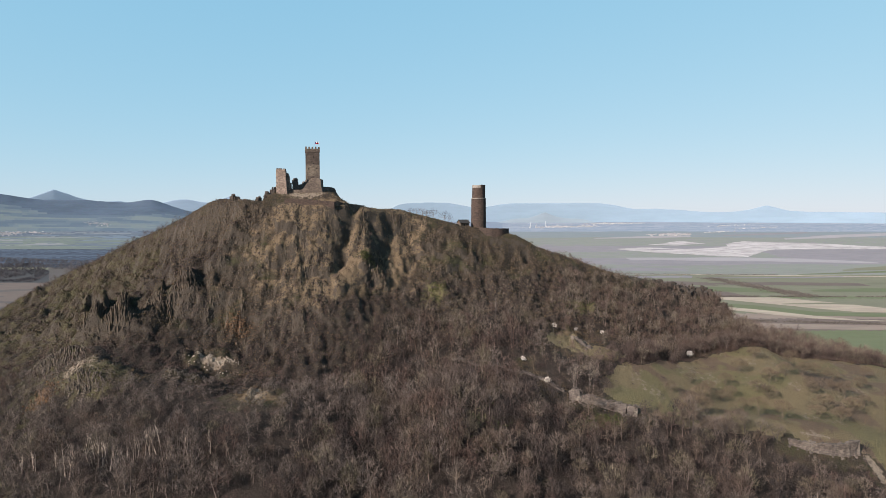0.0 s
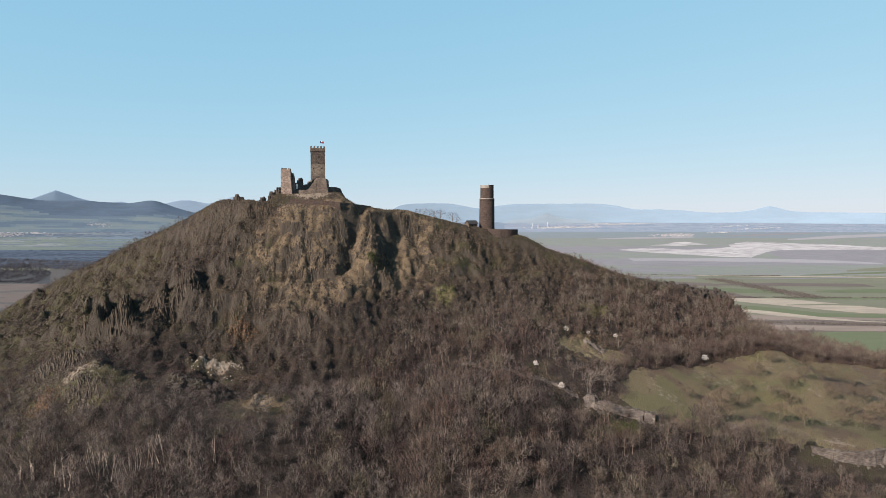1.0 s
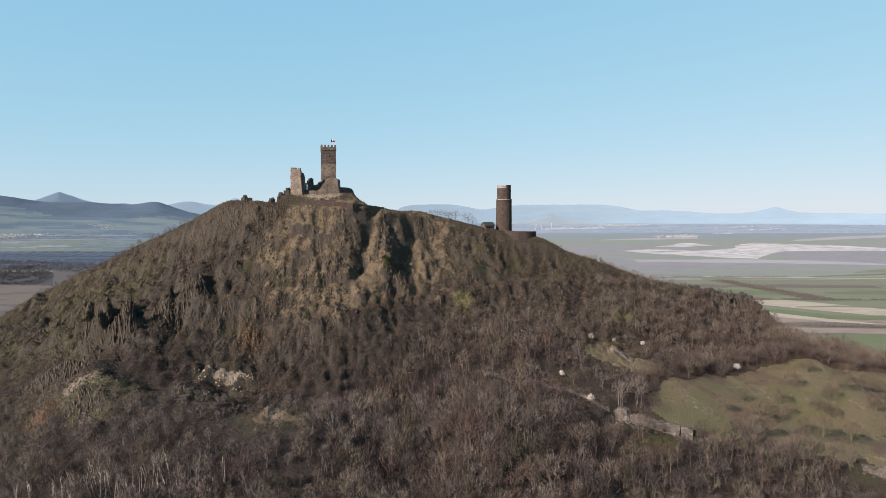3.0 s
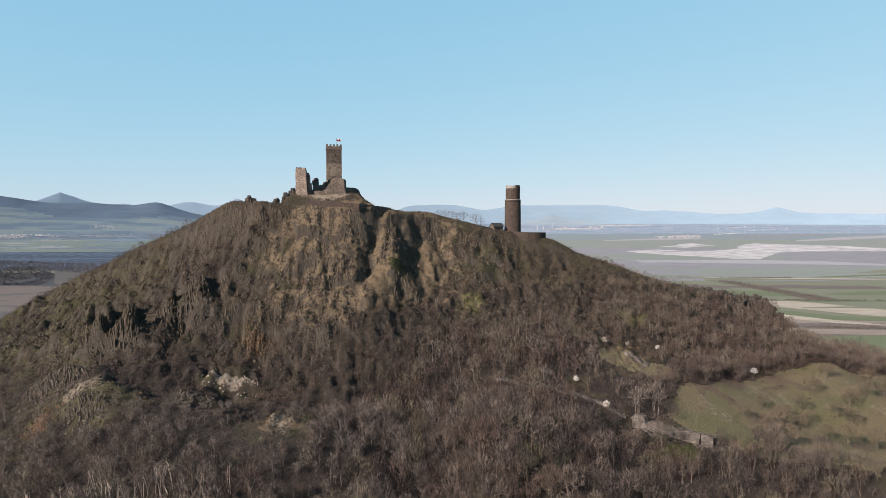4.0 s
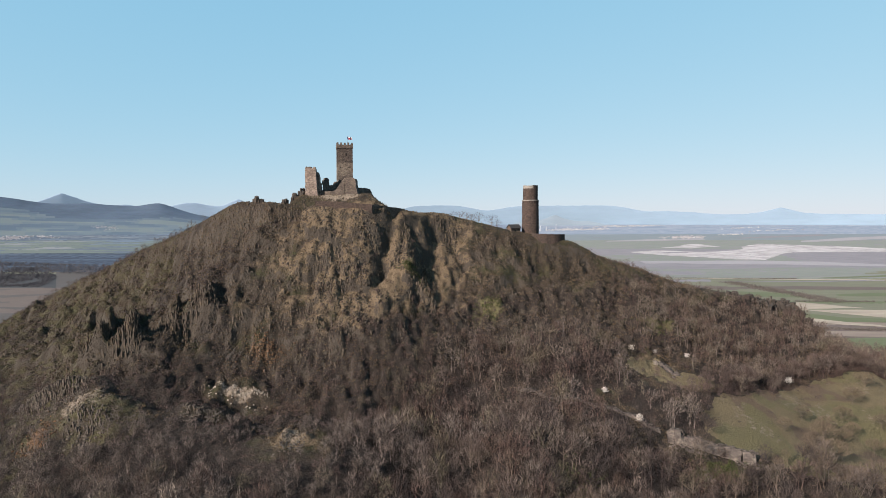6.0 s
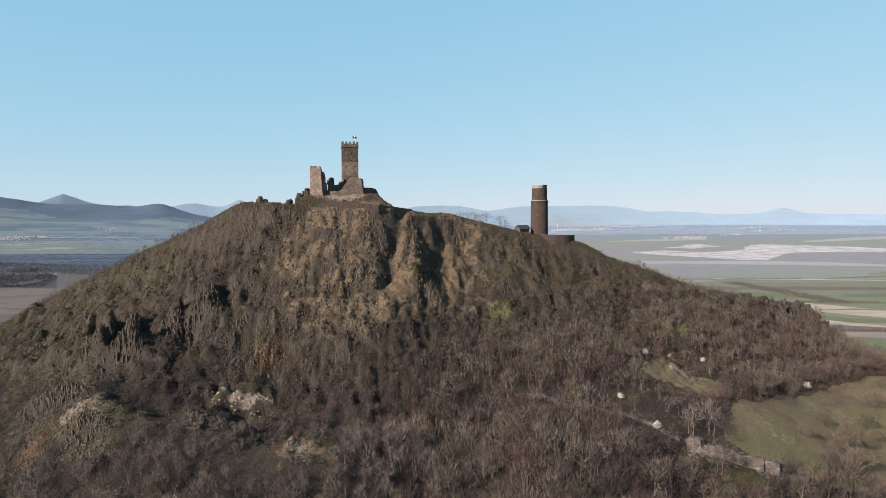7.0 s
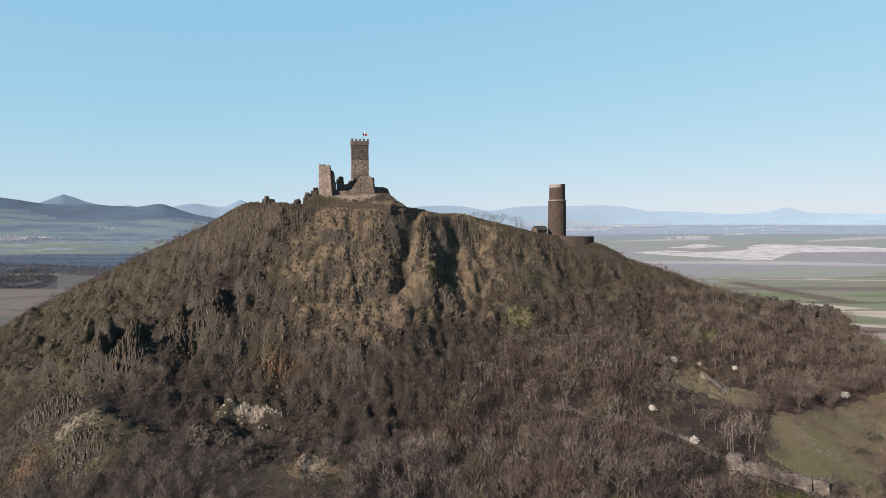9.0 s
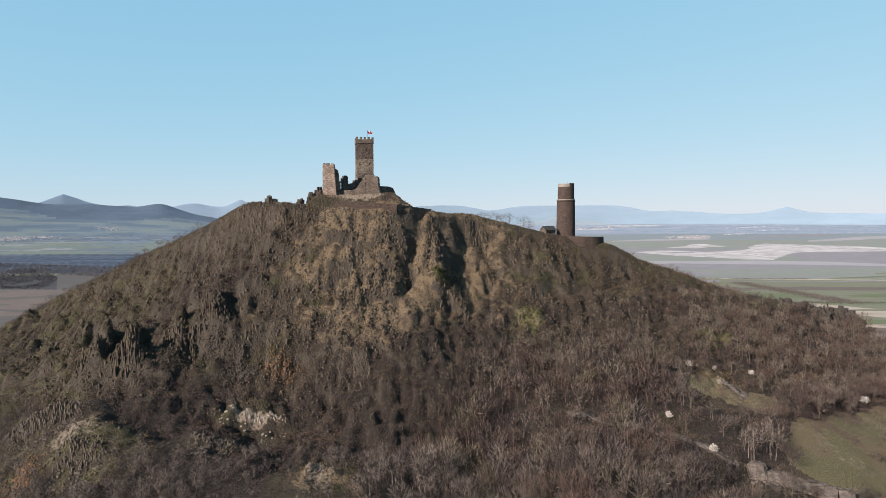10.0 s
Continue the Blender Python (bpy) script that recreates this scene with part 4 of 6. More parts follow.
ruin("shaded_bastion", "dark flat-topped bastion wall in shade", [
    ([(0, 240.0), (15.2, 238.5), (13.0, 242.0), (11.0, 244.6), (9.8, 247.0), (6.0, 247.6), (2.0, 247.3), (0, 247.7)], 0, 6.0)], M_RUIN, 11, at=pose(-72.6, 356.5, 0, 0, 0, 44))
ruin("terrace_wall", "long low retaining wall below the castle", [
    ([(-90.0, 235.0), (-75.0, 235.0), (-61.7, 234.0), (-61.7, 238.3), (-70.0, 238.9), (-80.0, 239.8), (-90.0, 240.2)], 341.0, 342.4)], M_BROWNSTONE, 13)
ruin("terrace_return_wall", "shaded return of the low retaining wall", [
    ([(0, 232.5), (21.0, 231.0), (21.0, 236.4), (12.0, 237.2), (6.0, 237.8), (0, 238.2)], 0, 1.4)], M_STONE, 14, at=pose(-61.8, 342.4, 0, 0, 0, 44))


# ---- rocks ----
def stone(bm, x, y, z, r, rng):
    """An angular block with eight uneven corners."""
    a = rng.uniform(0, 6.28)
    c, s = math.cos(a), math.sin(a)
    v = []
    for p, q, h in ((-1, -1, -0.6), (1, -1, -0.6), (1, 1, -0.6), (-1, 1, -0.6), (-1, -1, 0.6), (1, -1, 0.6), (1, 1, 0.6), (-1, 1, 0.6)):
        p, q, h = p * r * rng.uniform(0.5, 1), q * r * rng.uniform(0.5, 1), h * r * rng.uniform(0.6, 1.2)
        v.append(bm.verts.new((x + c * p - s * q, y + s * p + c * q, z + h)))
    for f in ((3, 2, 1, 0), (4, 5, 6, 7), (0, 1, 5, 4), (1, 2, 6, 5), (2, 3, 7, 6), (3, 0, 4, 7)):
        bm.faces.new([v[k] for k in f])


def prism(bm, x, y, z0, r, h, lean, rng, sides=6):
    a0 = rng.uniform(0, 6.28)
    low = [bm.verts.new((x + r * math.cos(a0 + k * 6.283 / sides), y + r * math.sin(a0 + k * 6.283 / sides), z0)) for k in range(sides)]
    tip = rng.uniform(-0.3, 0.3) * r
    top = [bm.verts.new((x + lean[0] * h + 0.86 * r * math.cos(a0 + k * 6.283 / sides), y + lean[1] * h + 0.86 * r * math.sin(a0 + k * 6.283 / sides),
                         z0 + h + tip * math.cos(a0 + k * 6.283 / sides + 1))) for k in range(sides)]
    bm.faces.new(top)
    for k in range(sides):
        j = (k + 1) % sides
        bm.faces.new((low[k], low[j], top[j], top[k]))


def outcrop(cx, cy, rx, ry, count, tall, seed, label, mat=None, r=(0.45, 0.85), slant=0.18, sunk=(0.68, 0.88)):
    """A face of upright basalt columns standing out of the slope, with fallen pieces at its foot."""
    rng = random.Random(seed)
    th = thing("basalt_outcrop", label, "rock", "outcrops on the slope")
    mat = mat or M_BASALT
    if mat.name not in COLUMNS:
        COLUMNS[mat.name] = []
        for _ in range(8):
            bm = bmesh.new()
            prism(bm, 0, 0, 0, 1.0, 1.0, (0, 0), rng, rng.choice((5, 6)))
            for v in bm.verts:
                if v.co.z > 0.5:
                    v.co.z = 1 + rng.uniform(-0.07, 0.05)
            bmesh.ops.recalc_face_normals(bm, faces=bm.faces)
            me = bpy.data.meshes.new("column")
            bm.to_mesh(me)
            bm.free()
            me.materials.append(mat)
            COLUMNS[mat.name].append(me)
    for _ in range(count):
        u, v = rng.uniform(-1, 1), rng.uniform(-1, 1)
        x, y = cx + u * rx + rng.gauss(0, 0.12) * rx, cy + v * ry + rng.gauss(0, 0.3) * ry
        h = tall * rng.uniform(0.75, 1.05) * (1 - 0.35 * u * u)
        w = rng.uniform(*r)
        ob = new("column", rng.choice(COLUMNS[mat.name]))
        ob.parent = th
        ob.matrix_world = (pose(x, y, ground_z(x, y) - rng.uniform(*sunk) * h, -math.degrees(slant) * rng.uniform(0.2, 1.0), math.degrees(slant) * rng.uniform(-0.7, 0.7), rng.uniform(0, 360))
                           @ Matrix.Diagonal((w, w * rng.uniform(0.8, 1.2), h, 1)))
    bits = bmesh.new()
    for _ in range(count // (5 if mat is M_LEDGE else 2)):
        x, y = cx + rng.uniform(-1.1, 1.1) * rx, cy - ry - abs(rng.gauss(0, 4))
        stone(bits, x, y, ground_z(x, y) + 0.05, rng.uniform(0.2, 0.55), rng)
    tagged(part("fallen_rock", bits, mat, th, "fallen angular basalt pieces"), kind="stuff")


COLUMNS = {}
for k, (cx, cy, rx, ry, count, tall, label, mat) in enumerate([
    (-172, 291, 5.5, 4, 90, 8.0, "dark columnar basalt spur with sheer sides", M_BASALT),
    (-156, 287, 6, 3, 100, 9.0, "columnar basalt buttress with shaded cleft", M_BASALT),
    (-144, 298, 9, 3, 100, 6.5, "row of grey basalt columns on the slope", M_BASALT),
    (-131, 304, 6, 3, 60, 7.5, "dark jagged basalt rib", M_BASALT),
    (-170, 262.5, 12, 1.8, 130, 5.0, "pale weathered cliff of basalt columns", M_PALE_ROCK),
    (-149, 246.5, 7, 2, 50, 3.5, "pale broken basalt scree face", M_PALE_ROCK),
    (-114, 257.5, 6, 1.6, 50, 2.8, "low band of grey basalt columns", M_PALE_ROCK),
    (-107, 276.8, 11, 0.8, 50, 2.0, "bright exposed pale rock ledge", M_LEDGE),
    (-77, 243.5, 4, 3, 30, 2.0, "pale rocky scar among shrubs", M_PALE_ROCK),
    (-45, 272, 2.2, 1.2, 14, 1.8, "small pale rock among brown shrubs", M_LEDGE),
    (-37, 336, 5, 7, 90, 4.0, "rubbly dark basalt spur below the ridge", M_BASALT),
    (-45, 346, 3, 6, 40, 4.0, "angular basalt rib beside a cleft", M_BASALT),
    (-66, 322, 6, 3, 50, 3.5, "short basalt columns at the foot of the cliff", M_BASALT),
    (-126, 344, 8, 4, 60, 2.0, "craggy basalt crown on the hilltop edge", M_BASALT),
    (-99, 339, 7, 3, 46, 2.8, "broken basalt crag under the castle", M_BASALT),
    (-112, 334, 6, 4, 40, 3.5, "brown weathered basalt crag on the slope", M_BASALT),
    (-26, 366, 6, 3, 40, 3.0, "dark crag below the ridge crest", M_BASALT),
    (-5, 366, 5, 4, 40, 3.0, "dark crag on the brown slope", M_BASALT),
    (13, 369, 5, 3, 34, 2.6, "dark crag below the round tower", M_BASALT),
    (168, 386, 9, 3, 80, 6.5, "jagged basalt teeth on the far shoulder", M_BASALT),
    (147, 387, 9, 3, 50, 4.5, "basalt rocks along the shoulder crest", M_BASALT),
    (110, 384, 8, 3, 36, 2.6, "basalt rocks on the wooded crest", M_BASALT),
    (-187, 366, 8, 3, 40, 2.6, "scattered basalt blocks on the side ridge", M_BASALT),
    (-204, 362, 8, 4, 46, 2.4, "grey basalt blocks along the side ridge", M_BASALT),
    (-236, 350, 9, 5, 46, 2.4, "low basalt rubble on the outer slope", M_BASALT),
    (178, 383, 6, 3, 50, 8.0, "steep dark basalt nose of the shoulder", M_BASALT),
    (186, 378, 4, 3, 30, 6.0, "broken basalt steps below the shoulder", M_BASALT),
    (-80, 315, 5, 3, 36, 2.6, "small basalt crag in dry grass", M_BASALT)]):
    pale = mat in (M_PALE_ROCK, M_LEDGE)
    big = cx > 140
    outcrop(cx, cy, rx, ry, int(count * (2.6 if pale else 1 if big else 1.9)), tall * (1.25 if big else 1.0), 100 + k, label, M_DARK_ROCK if big else mat, (0.2, 0.4) if pale else (0.4, 1.8) if big else (0.26, 0.55), 0.4 if big else 0.13, (0.5, 0.78) if big else (0.66, 0.88))


def pinnacle(x, y, top, wide, seed, label):
    """A small group of leaning basalt columns, each a part."""
    rng = random.Random(seed)
    th = thing("rock_pinnacle", label, "rock", "pinnacles by the castle")
    z = ground_z(x, y)
    for k in range(13):
        w, h = rng.uniform(0.8, 1.6), (top - z) * rng.uniform(0.35, 0.95) * (0.95 if k < 3 else 0.62) + 1.2
        ob = new("column", rng.choice(COLUMNS[M_DARK_ROCK.name]))
        ob.parent = th
        ob.matrix_world = (pose(x + rng.uniform(-1, 1) * wide, y + rng.uniform(-1, 1) * wide * 0.6, z - 1.2, rng.uniform(-12, 6), rng.uniform(-6, 16), rng.uniform(0, 360))
                           @ Matrix.Diagonal((w, w * rng.uniform(0.7, 1.2), h, 1)))


pinnacle(-99.0, 352, 248.0, 2.2, 1, "cluster of dark basalt pinnacles beside the castle")
pinnacle(-102.5, 351.5, 245.2, 1.8, 2, "low leaning basalt pinnacles beside the castle")
pinnacle(-108.6, 350.5, 243.6, 1.1, 3, "small lone basalt pinnacle on the crest")
pinnacle(-121.0, 350.0, 243.9, 1.6, 4, "dark lone basalt block on the crest")


# ---- the round tower, its terrace and hut ----
def round_tower():
    rng = random.Random(21)
    th = thing("round_tower", "round dark brown stone tower in two stages", "tower", at=pose(22.9, 386, 219.5))
    part("lower_shaft", lathe([(4.9, 0), (4.85, 4), (4.75, 12), (4.66, 21.6)], 44, 0.03, rng), M_BROWNSTONE, th)
    part("ledge", lathe([(4.62, 21.604), (4.86, 21.7), (4.86, 22.05), (4.3, 22.15)], 44), M_PLASTER, th, "pale stone ledge ring")
    part("upper_shaft", lathe([(4.22, 22.154), (4.2, 25.0), (4.18, 28.6)], 44, 0.03, rng), M_BROWNSTONE, th)
    # broken rim: higher dark part and lower pale part
    for name, a0, a1, z1, mat, label in (("rim", 20, 285, 30.3, M_PLASTER, "pale mortared broken rim"), ("rim_patch", 286, 379, 30.5, M_BROWNSTONE, "dark stone piece of the rim")):
        bm = bmesh.new()
        n = max(6, int((a1 - a0) / 8))
        ring = []
        for k in range(n + 1):
            a = radians(a0 + (a1 - a0) * k / n)
            top = z1 + rng.uniform(-0.12, 0.12)
            ring.append([bm.verts.new((r * math.cos(a), r * math.sin(a), z)) for r, z in ((4.19, 28.604), (4.19, top), (3.3, top), (3.3, 28.604))])
        for p, q in zip(ring, ring[1:]):
            for k in range(4):
                bm.faces.new((p[k], q[k], q[(k + 1) % 4], p[(k + 1) % 4]))
        bm.faces.new(ring[0]), bm.faces.new(ring[-1][::-1])
        part(name, bm, mat, th, label)
    bm = bmesh.new()
    bmesh.ops.create_cone(bm, cap_ends=True, segments=6, radius1=0.06, radius2=0.03, depth=3.2, matrix=Matrix.Translation((0.8, 0, 30.2)))
    part("lightning_rod", bm, M_METAL, th)
    # holes are blocks set proud of the wall, coloured with their inner shade
    for k in range(9):
        bm = bmesh.new()
        a = radians(205 + 17 * k)
        box(bm, -0.2, 0.2, -0.15, 0.3, 20.7, 21.2)
        for v in bm.verts:
            v.co = Matrix.Rotation(a + math.pi / 2, 3, "Z") @ (v.co + Vector((0, -4.67, 0)))
        part("putlog_hole", bm, M_DARK, th)


round_tower()


def round_terrace():
    """A curved retaining wall below the round tower, open to the slope behind."""
    rng = random.Random(5)
    th = thing("terrace_round_wall", "curved brown stone terrace wall below the tower", "wall")
    cx, cy, r = 30.0, 389.0, 13.2
    a0, a1, n = 238, 338, 40
    ring = []
    bm = bmesh.new()
    for k in range(n + 1):
        a = radians(a0 + (a1 - a0) * k / n)
        top = 222.7 - 0.6 * k / n + rng.uniform(-0.1, 0.1)
        ring.append([bm.verts.new((cx + q * math.cos(a), cy + q * math.sin(a), z)) for q, z in ((r + 0.3, 212.5), (r, top), (r - 1.2, top), (r - 1.2, 212.5))])
    for p, q in zip(ring, ring[1:]):
        for k in range(4):
            bm.faces.new((p[k], q[k], q[(k + 1) % 4], p[(k + 1) % 4]))
    bm.faces.new(ring[0]), bm.faces.new(ring[-1][::-1])
    part("wall", bm, M_BROWNSTONE, th)
    part("terrace_fill", lathe([(12.0, 0), (12.0, 6.6), (2.0, 7.4)], 40), M_HILL, th, "trodden earth behind the wall").matrix_world = pose(cx, cy, 214)


round_terrace()


def hut():
    th = thing("gabled_hut", "small stone hut with a dark gabled roof", "hut", at=pose(12.9, 380.5, 223.1, 0, 0, 30) @ Matrix.Diagonal((0.78, 0.78, 0.85, 1)))
    bm = bmesh.new()
    box(bm, -4.2, 4.2, -2.4, 2.4, -1.5, 3.3)
    part("wall", bm, M_STONE, th)
    for x in (-4.2, 3.9):
        bm = bmesh.new()
        v = [bm.verts.new(p) for p in ((x, -2.4, 3.304), (x, 2.4, 3.304), (x, 0, 5.3), (x + 0.3, -2.4, 3.304), (x + 0.3, 2.4, 3.304), (x + 0.3, 0, 5.3))]
        for f in ((0, 1, 2), (5, 4, 3), (0, 3, 4, 1), (1, 4, 5, 2), (2, 5, 3, 0)):
            bm.faces.new([v[k] for k in f])
        part("gable", bm, M_WOODBOARD, th, "brown boarded gable end")
    for s in (-1, 1):
        bm = bmesh.new()
        v = []
        for x in (-4.7, 4.7):
            v += [bm.verts.new((x, s * 3.0, 2.95)), bm.verts.new((x, 0, 5.45)), bm.verts.new((x, 0, 5.65)), bm.verts.new((x, s * 3.1, 3.1))]
        for f in ((0, 1, 2, 3), (7, 6, 5, 4), (0, 4, 5, 1), (1, 5, 6, 2), (2, 6, 7, 3), (3, 7, 4, 0)):
            bm.faces.new([v[k] for k in f])
        part("roof", bm, M_ROOF, th, "dark sheet roof slope")
    bm = bmesh.new()
    box(bm, -1.0, 0.2, -2.43, -2.2, 0.1, 2.1)
    part("door", bm, M_DARK, th, "dark closed door")


hut()
# ---- ruined walls beside the meadow ----
def field_wall(name, label, pts, seed, mat, spill=0.0, loose=46):
    """A tumbled wall along a bent line: (x, y, height over ground) from end to end."""
    rng = random.Random(seed)
    th = thing(name, label, "ruin")
    for (xa, ya, ha), (xb, yb, hb) in zip(pts, pts[1:]):
        long = math.hypot(xb - xa, yb - ya)
        n = max(3, int(long / 1.0))
        bm = bmesh.new()
        nx, ny = -(yb - ya) / long, (xb - xa) / long
        ring = []
        for k in range(n + 1):
            t = k / n
            x, y, h = xa + (xb - xa) * t, ya + (yb - ya) * t, ha + (hb - ha) * t + rng.uniform(-0.3, 0.3)
            z = ground_z(x, y)
            ring.append([bm.verts.new((x + nx * o + rng.uniform(-0.12, 0.12), y + ny * o + rng.uniform(-0.12, 0.12), zz)) for o, zz in
                         ((-spill - 1.6, z - 2.5), (-spill - 0.7, z + 0.3 * h), (-0.8, z + h), (0.8, z + h + rng.uniform(-0.3, 0.2)), (1.0, z + 0.5 * h), (1.0, z - 2.5))])
        for p, q in zip(ring, ring[1:]):
            for k in range(6):
                bm.faces.new((p[k], q[k], q[(k + 1) % 6], p[(k + 1) % 6]))
        bm.faces.new(ring[0]), bm.faces.new(ring[-1][::-1])
        part("wall", bm, mat, th)
    # loose stones along the top and foot
    for k in range(loose):
        a = rng.randrange(len(pts) - 1)
        t = rng.random()
        x, y, h = (pts[a][i] + (pts[a + 1][i] - pts[a][i]) * t for i in range(3))
        top = rng.random() < 0.5
        x, y = x + rng.uniform(-0.8, 0.8) + (0 if top else rng.uniform(-2, 2)), y + (rng.uniform(-0.7, 0.7) if top else -1.2 - rng.random() * (1.5 + 1.4 * spill))
        b = bmesh.new()
        stone(b, x, y, ground_z(x, y) + (h if top else 0.15), rng.uniform(0.3, 0.65), rng)
        part("stone", b, mat, th)


field_wall("tumbled_wall", "tumbled pale rubble wall at the meadow edge", [(54.5, 254.8, 1.2), (56.5, 254.4, 3.4), (58.8, 254.0, 3.2), (60, 253.5, 1.3), (64.3, 252.2, 2.2), (68.7, 250.4, 1.7), (72.9, 248.4, 2.6), (77, 246.1, 2.4), (80, 245, 2.9), (81, 244.6, 2.6)], 31, M_RUIN, 1.8, 150)
field_wall("gateway_wall", "grey coursed ruin wall with broken pale top", [(137, 233.1, 1.2), (143.8, 231.1, 2.6), (152.2, 230.3, 3.4), (158, 230.6, 4.2), (164, 231.8, 5.0)], 33, M_RUIN)
field_wall("overgrown_wall", "low overgrown rubble wall through the wood", [(4.3, 282.4, 0.1), (10, 278.8, 0.5), (17.3, 274.2, 0.1), (24, 272, 0.6), (30, 270.2, 0.2), (35, 268.3, 0.7), (39.7, 266.2, 0.2), (47.6, 260.4, 0.7), (53, 256.5, 0.5)], 35, M_RUIN, 0.3, 90)
field_wall("stone_heap", "low heap of pale fieldstones in the clearing", [(65, 300, 0.5), (68, 298, 1.5), (71, 296, 1.0), (74, 294, 0.4)], 37, M_RUIN, 0.5, 30)


# ---- bare trees, shrubs, grass ----
def spike(rng, a, b, r, sides=3):
    """A tapered limb from a to b: vertices and triangles."""
    a, b = np.array(a, float), np.array(b, float)
    d = (b - a) / (np.linalg.norm(b - a) + 1e-9)
    s = np.cross(d, (0.3, 0.5, 0.81))
    s /= np.linalg.norm(s)
    t = np.cross(d, s)
    ang = 2 * math.pi * np.arange(sides) / sides + rng.uniform(0, 6)
    ring = a + r * (np.cos(ang)[:, None] * s + np.sin(ang)[:, None] * t)
    return np.vstack([ring, b]), [(k, (k + 1) % sides, sides) for k in range(sides)]


def sliver(rng, a, b, w):
    """A twig: one thin blade."""
    a, b = np.array(a, float), np.array(b, float)
    s = np.cross(b - a, rng.normal(size=3))
    s *= w / 2 / (np.linalg.norm(s) + 1e-9)
    return np.vstack([a - s, a + s, b]), [(0, 1, 2)]


def gather(pieces):
    vs, fs, n = [], [], 0
    for v, f in pieces:
        vs.append(v)
        fs.append(np.array(f) + n)
        n += len(v)
    return np.vstack(vs), np.vstack(fs)


def tree_shape(seed, h, spread=0.32, limbs=9, twigs=95, width=0.1, low=0.3, fork=1):
    """A leafless tree: (stem vertices, faces), (crown vertices, faces)."""
    rng = np.random.default_rng(seed)
    stem, crown, ends = [], [], []
    for f in range(fork):
        foot = rng.normal(0, 0.05 * (fork > 1), 3) * h
        foot[2] = -0.4
        tip = np.array([rng.normal(0, 0.07 + 0.08 * (fork > 1)) * h, rng.normal(0, 0.07 + 0.08 * (fork > 1)) * h, h * rng.uniform(0.85, 1)])
        stem.append(spike(rng, foot, tip, 0.011 * h + 0.02, 4))
        for k in range(limbs // fork + 1):
            t = rng.uniform(low, 0.85)
            a = foot + (tip - foot) * t
            ang = rng.uniform(0, 2 * math.pi)
            out = spread * h * (1.1 - 0.6 * t) * rng.uniform(0.6, 1.2)
            b = a + np.array([math.cos(ang) * out, math.sin(ang) * out, h * (1 - t) * rng.uniform(0.35, 0.8)])
            crown.append(spike(rng, a, b, 0.006 * h + 0.012))
            ends.append((a, b))
        ends.append((foot + (tip - foot) * 0.5, tip))
    for k in range(twigs):
        a, b = ends[rng.integers(len(ends))]
        p = a + (b - a) * rng.uniform(0.25, 1.0)
        d = (b - a) / np.linalg.norm(b - a) * 0.5 + rng.normal(0, 0.45, 3) + np.array([0, 0, 0.75])
        crown.append(sliver(rng, p, p + d / np.linalg.norm(d) * h * rng.uniform(0.12, 0.3), width * rng.uniform(0.6, 1.4)))
    return gather(stem), gather(crown)


def crown_shape(seed, h, wide=0.6, limbs=10, twigs=260, width=0.06, stems=1):
    """A leafless round-crowned tree: stems and bent limbs, then a haze of fine twigs over its dome."""
    rng = np.random.default_rng(seed)
    stem, crown, ends = [], [], []
    mid = np.array([0, 0, 0.54 * h])
    radii = np.array([wide * h / 2, wide * h / 2, 0.44 * h])
    for f in range(stems):
        foot = np.r_[rng.normal(0, 0.05 * (stems > 1), 2) * h, -0.4]
        top = np.r_[rng.normal(0, 0.05 + 0.06 * (stems > 1), 2) * h, h * rng.uniform(0.55, 0.8)]
        stem.append(spike(rng, foot, top, 0.012 * h + 0.02, 4))
        ends.append((foot + (top - foot) * 0.5, top))
        for k in range(limbs // stems + 1):
            a = foot + (top - foot) * rng.uniform(0.35, 0.85)
            d = rng.normal(size=3) + np.array([0, 0, 0.5])
            b = mid + d / np.linalg.norm(d) * radii * rng.uniform(0.65, 0.95)
            if b[2] < a[2]:
                b[2] = a[2] + 0.05 * h
            stem.append(spike(rng, a, b, 0.006 * h + 0.01))
            ends.append((a, b))
    for k in range(twigs):
        if k % 3:
            d = rng.normal(size=3)
            d /= np.linalg.norm(d)
            d[2] = abs(d[2]) if rng.random() < 0.75 else d[2]
            p = mid + d * radii * rng.uniform(0.45, 1.0) ** 0.5
        else:
            a, b = ends[rng.integers(len(ends))]
            p = a + (b - a) * rng.uniform(0.4, 1.0)
            d = (p - mid) / (np.linalg.norm(p - mid) + 1e-6)
        d = 0.6 * d + rng.normal(0, 0.4, 3) + np.array([0, 0, 0.55])
        crown.append(sliver(rng, p, p + d / np.linalg.norm(d) * h * rng.uniform(0.09, 0.2), width * rng.uniform(0.6, 1.4)))
    return gather(stem), gather(crown)


def bush_shape(seed, h, twigs=60, wide=0.7, width=0.09):
    """A leafless shrub: fine twigs fanning out of the foot into a low uneven dome."""
    rng = np.random.default_rng(seed)
    out = []
    lobes = [rng.normal(0, 0.28, 2) * wide * h for _ in range(3)]
    for k in range(twigs):
        cx, cy = lobes[k % 3]
        d = rng.normal(size=3)
        d /= np.linalg.norm(d)
        d[2] = abs(d[2])
        a = np.array([cx, cy, 0.05 * h]) + d * np.array([0.42 * wide * h, 0.42 * wide * h, 0.75 * h]) * rng.uniform(0.25, 0.95)
        g = d * np.array([1, 1, 0.6]) + rng.normal(0, 0.35, 3) + np.array([0, 0, 0.5])
        out.append(sliver(rng, a, a + g / np.linalg.norm(g) * h * rng.uniform(0.16, 0.36), width * rng.uniform(0.6, 1.4)))
    return gather(out)


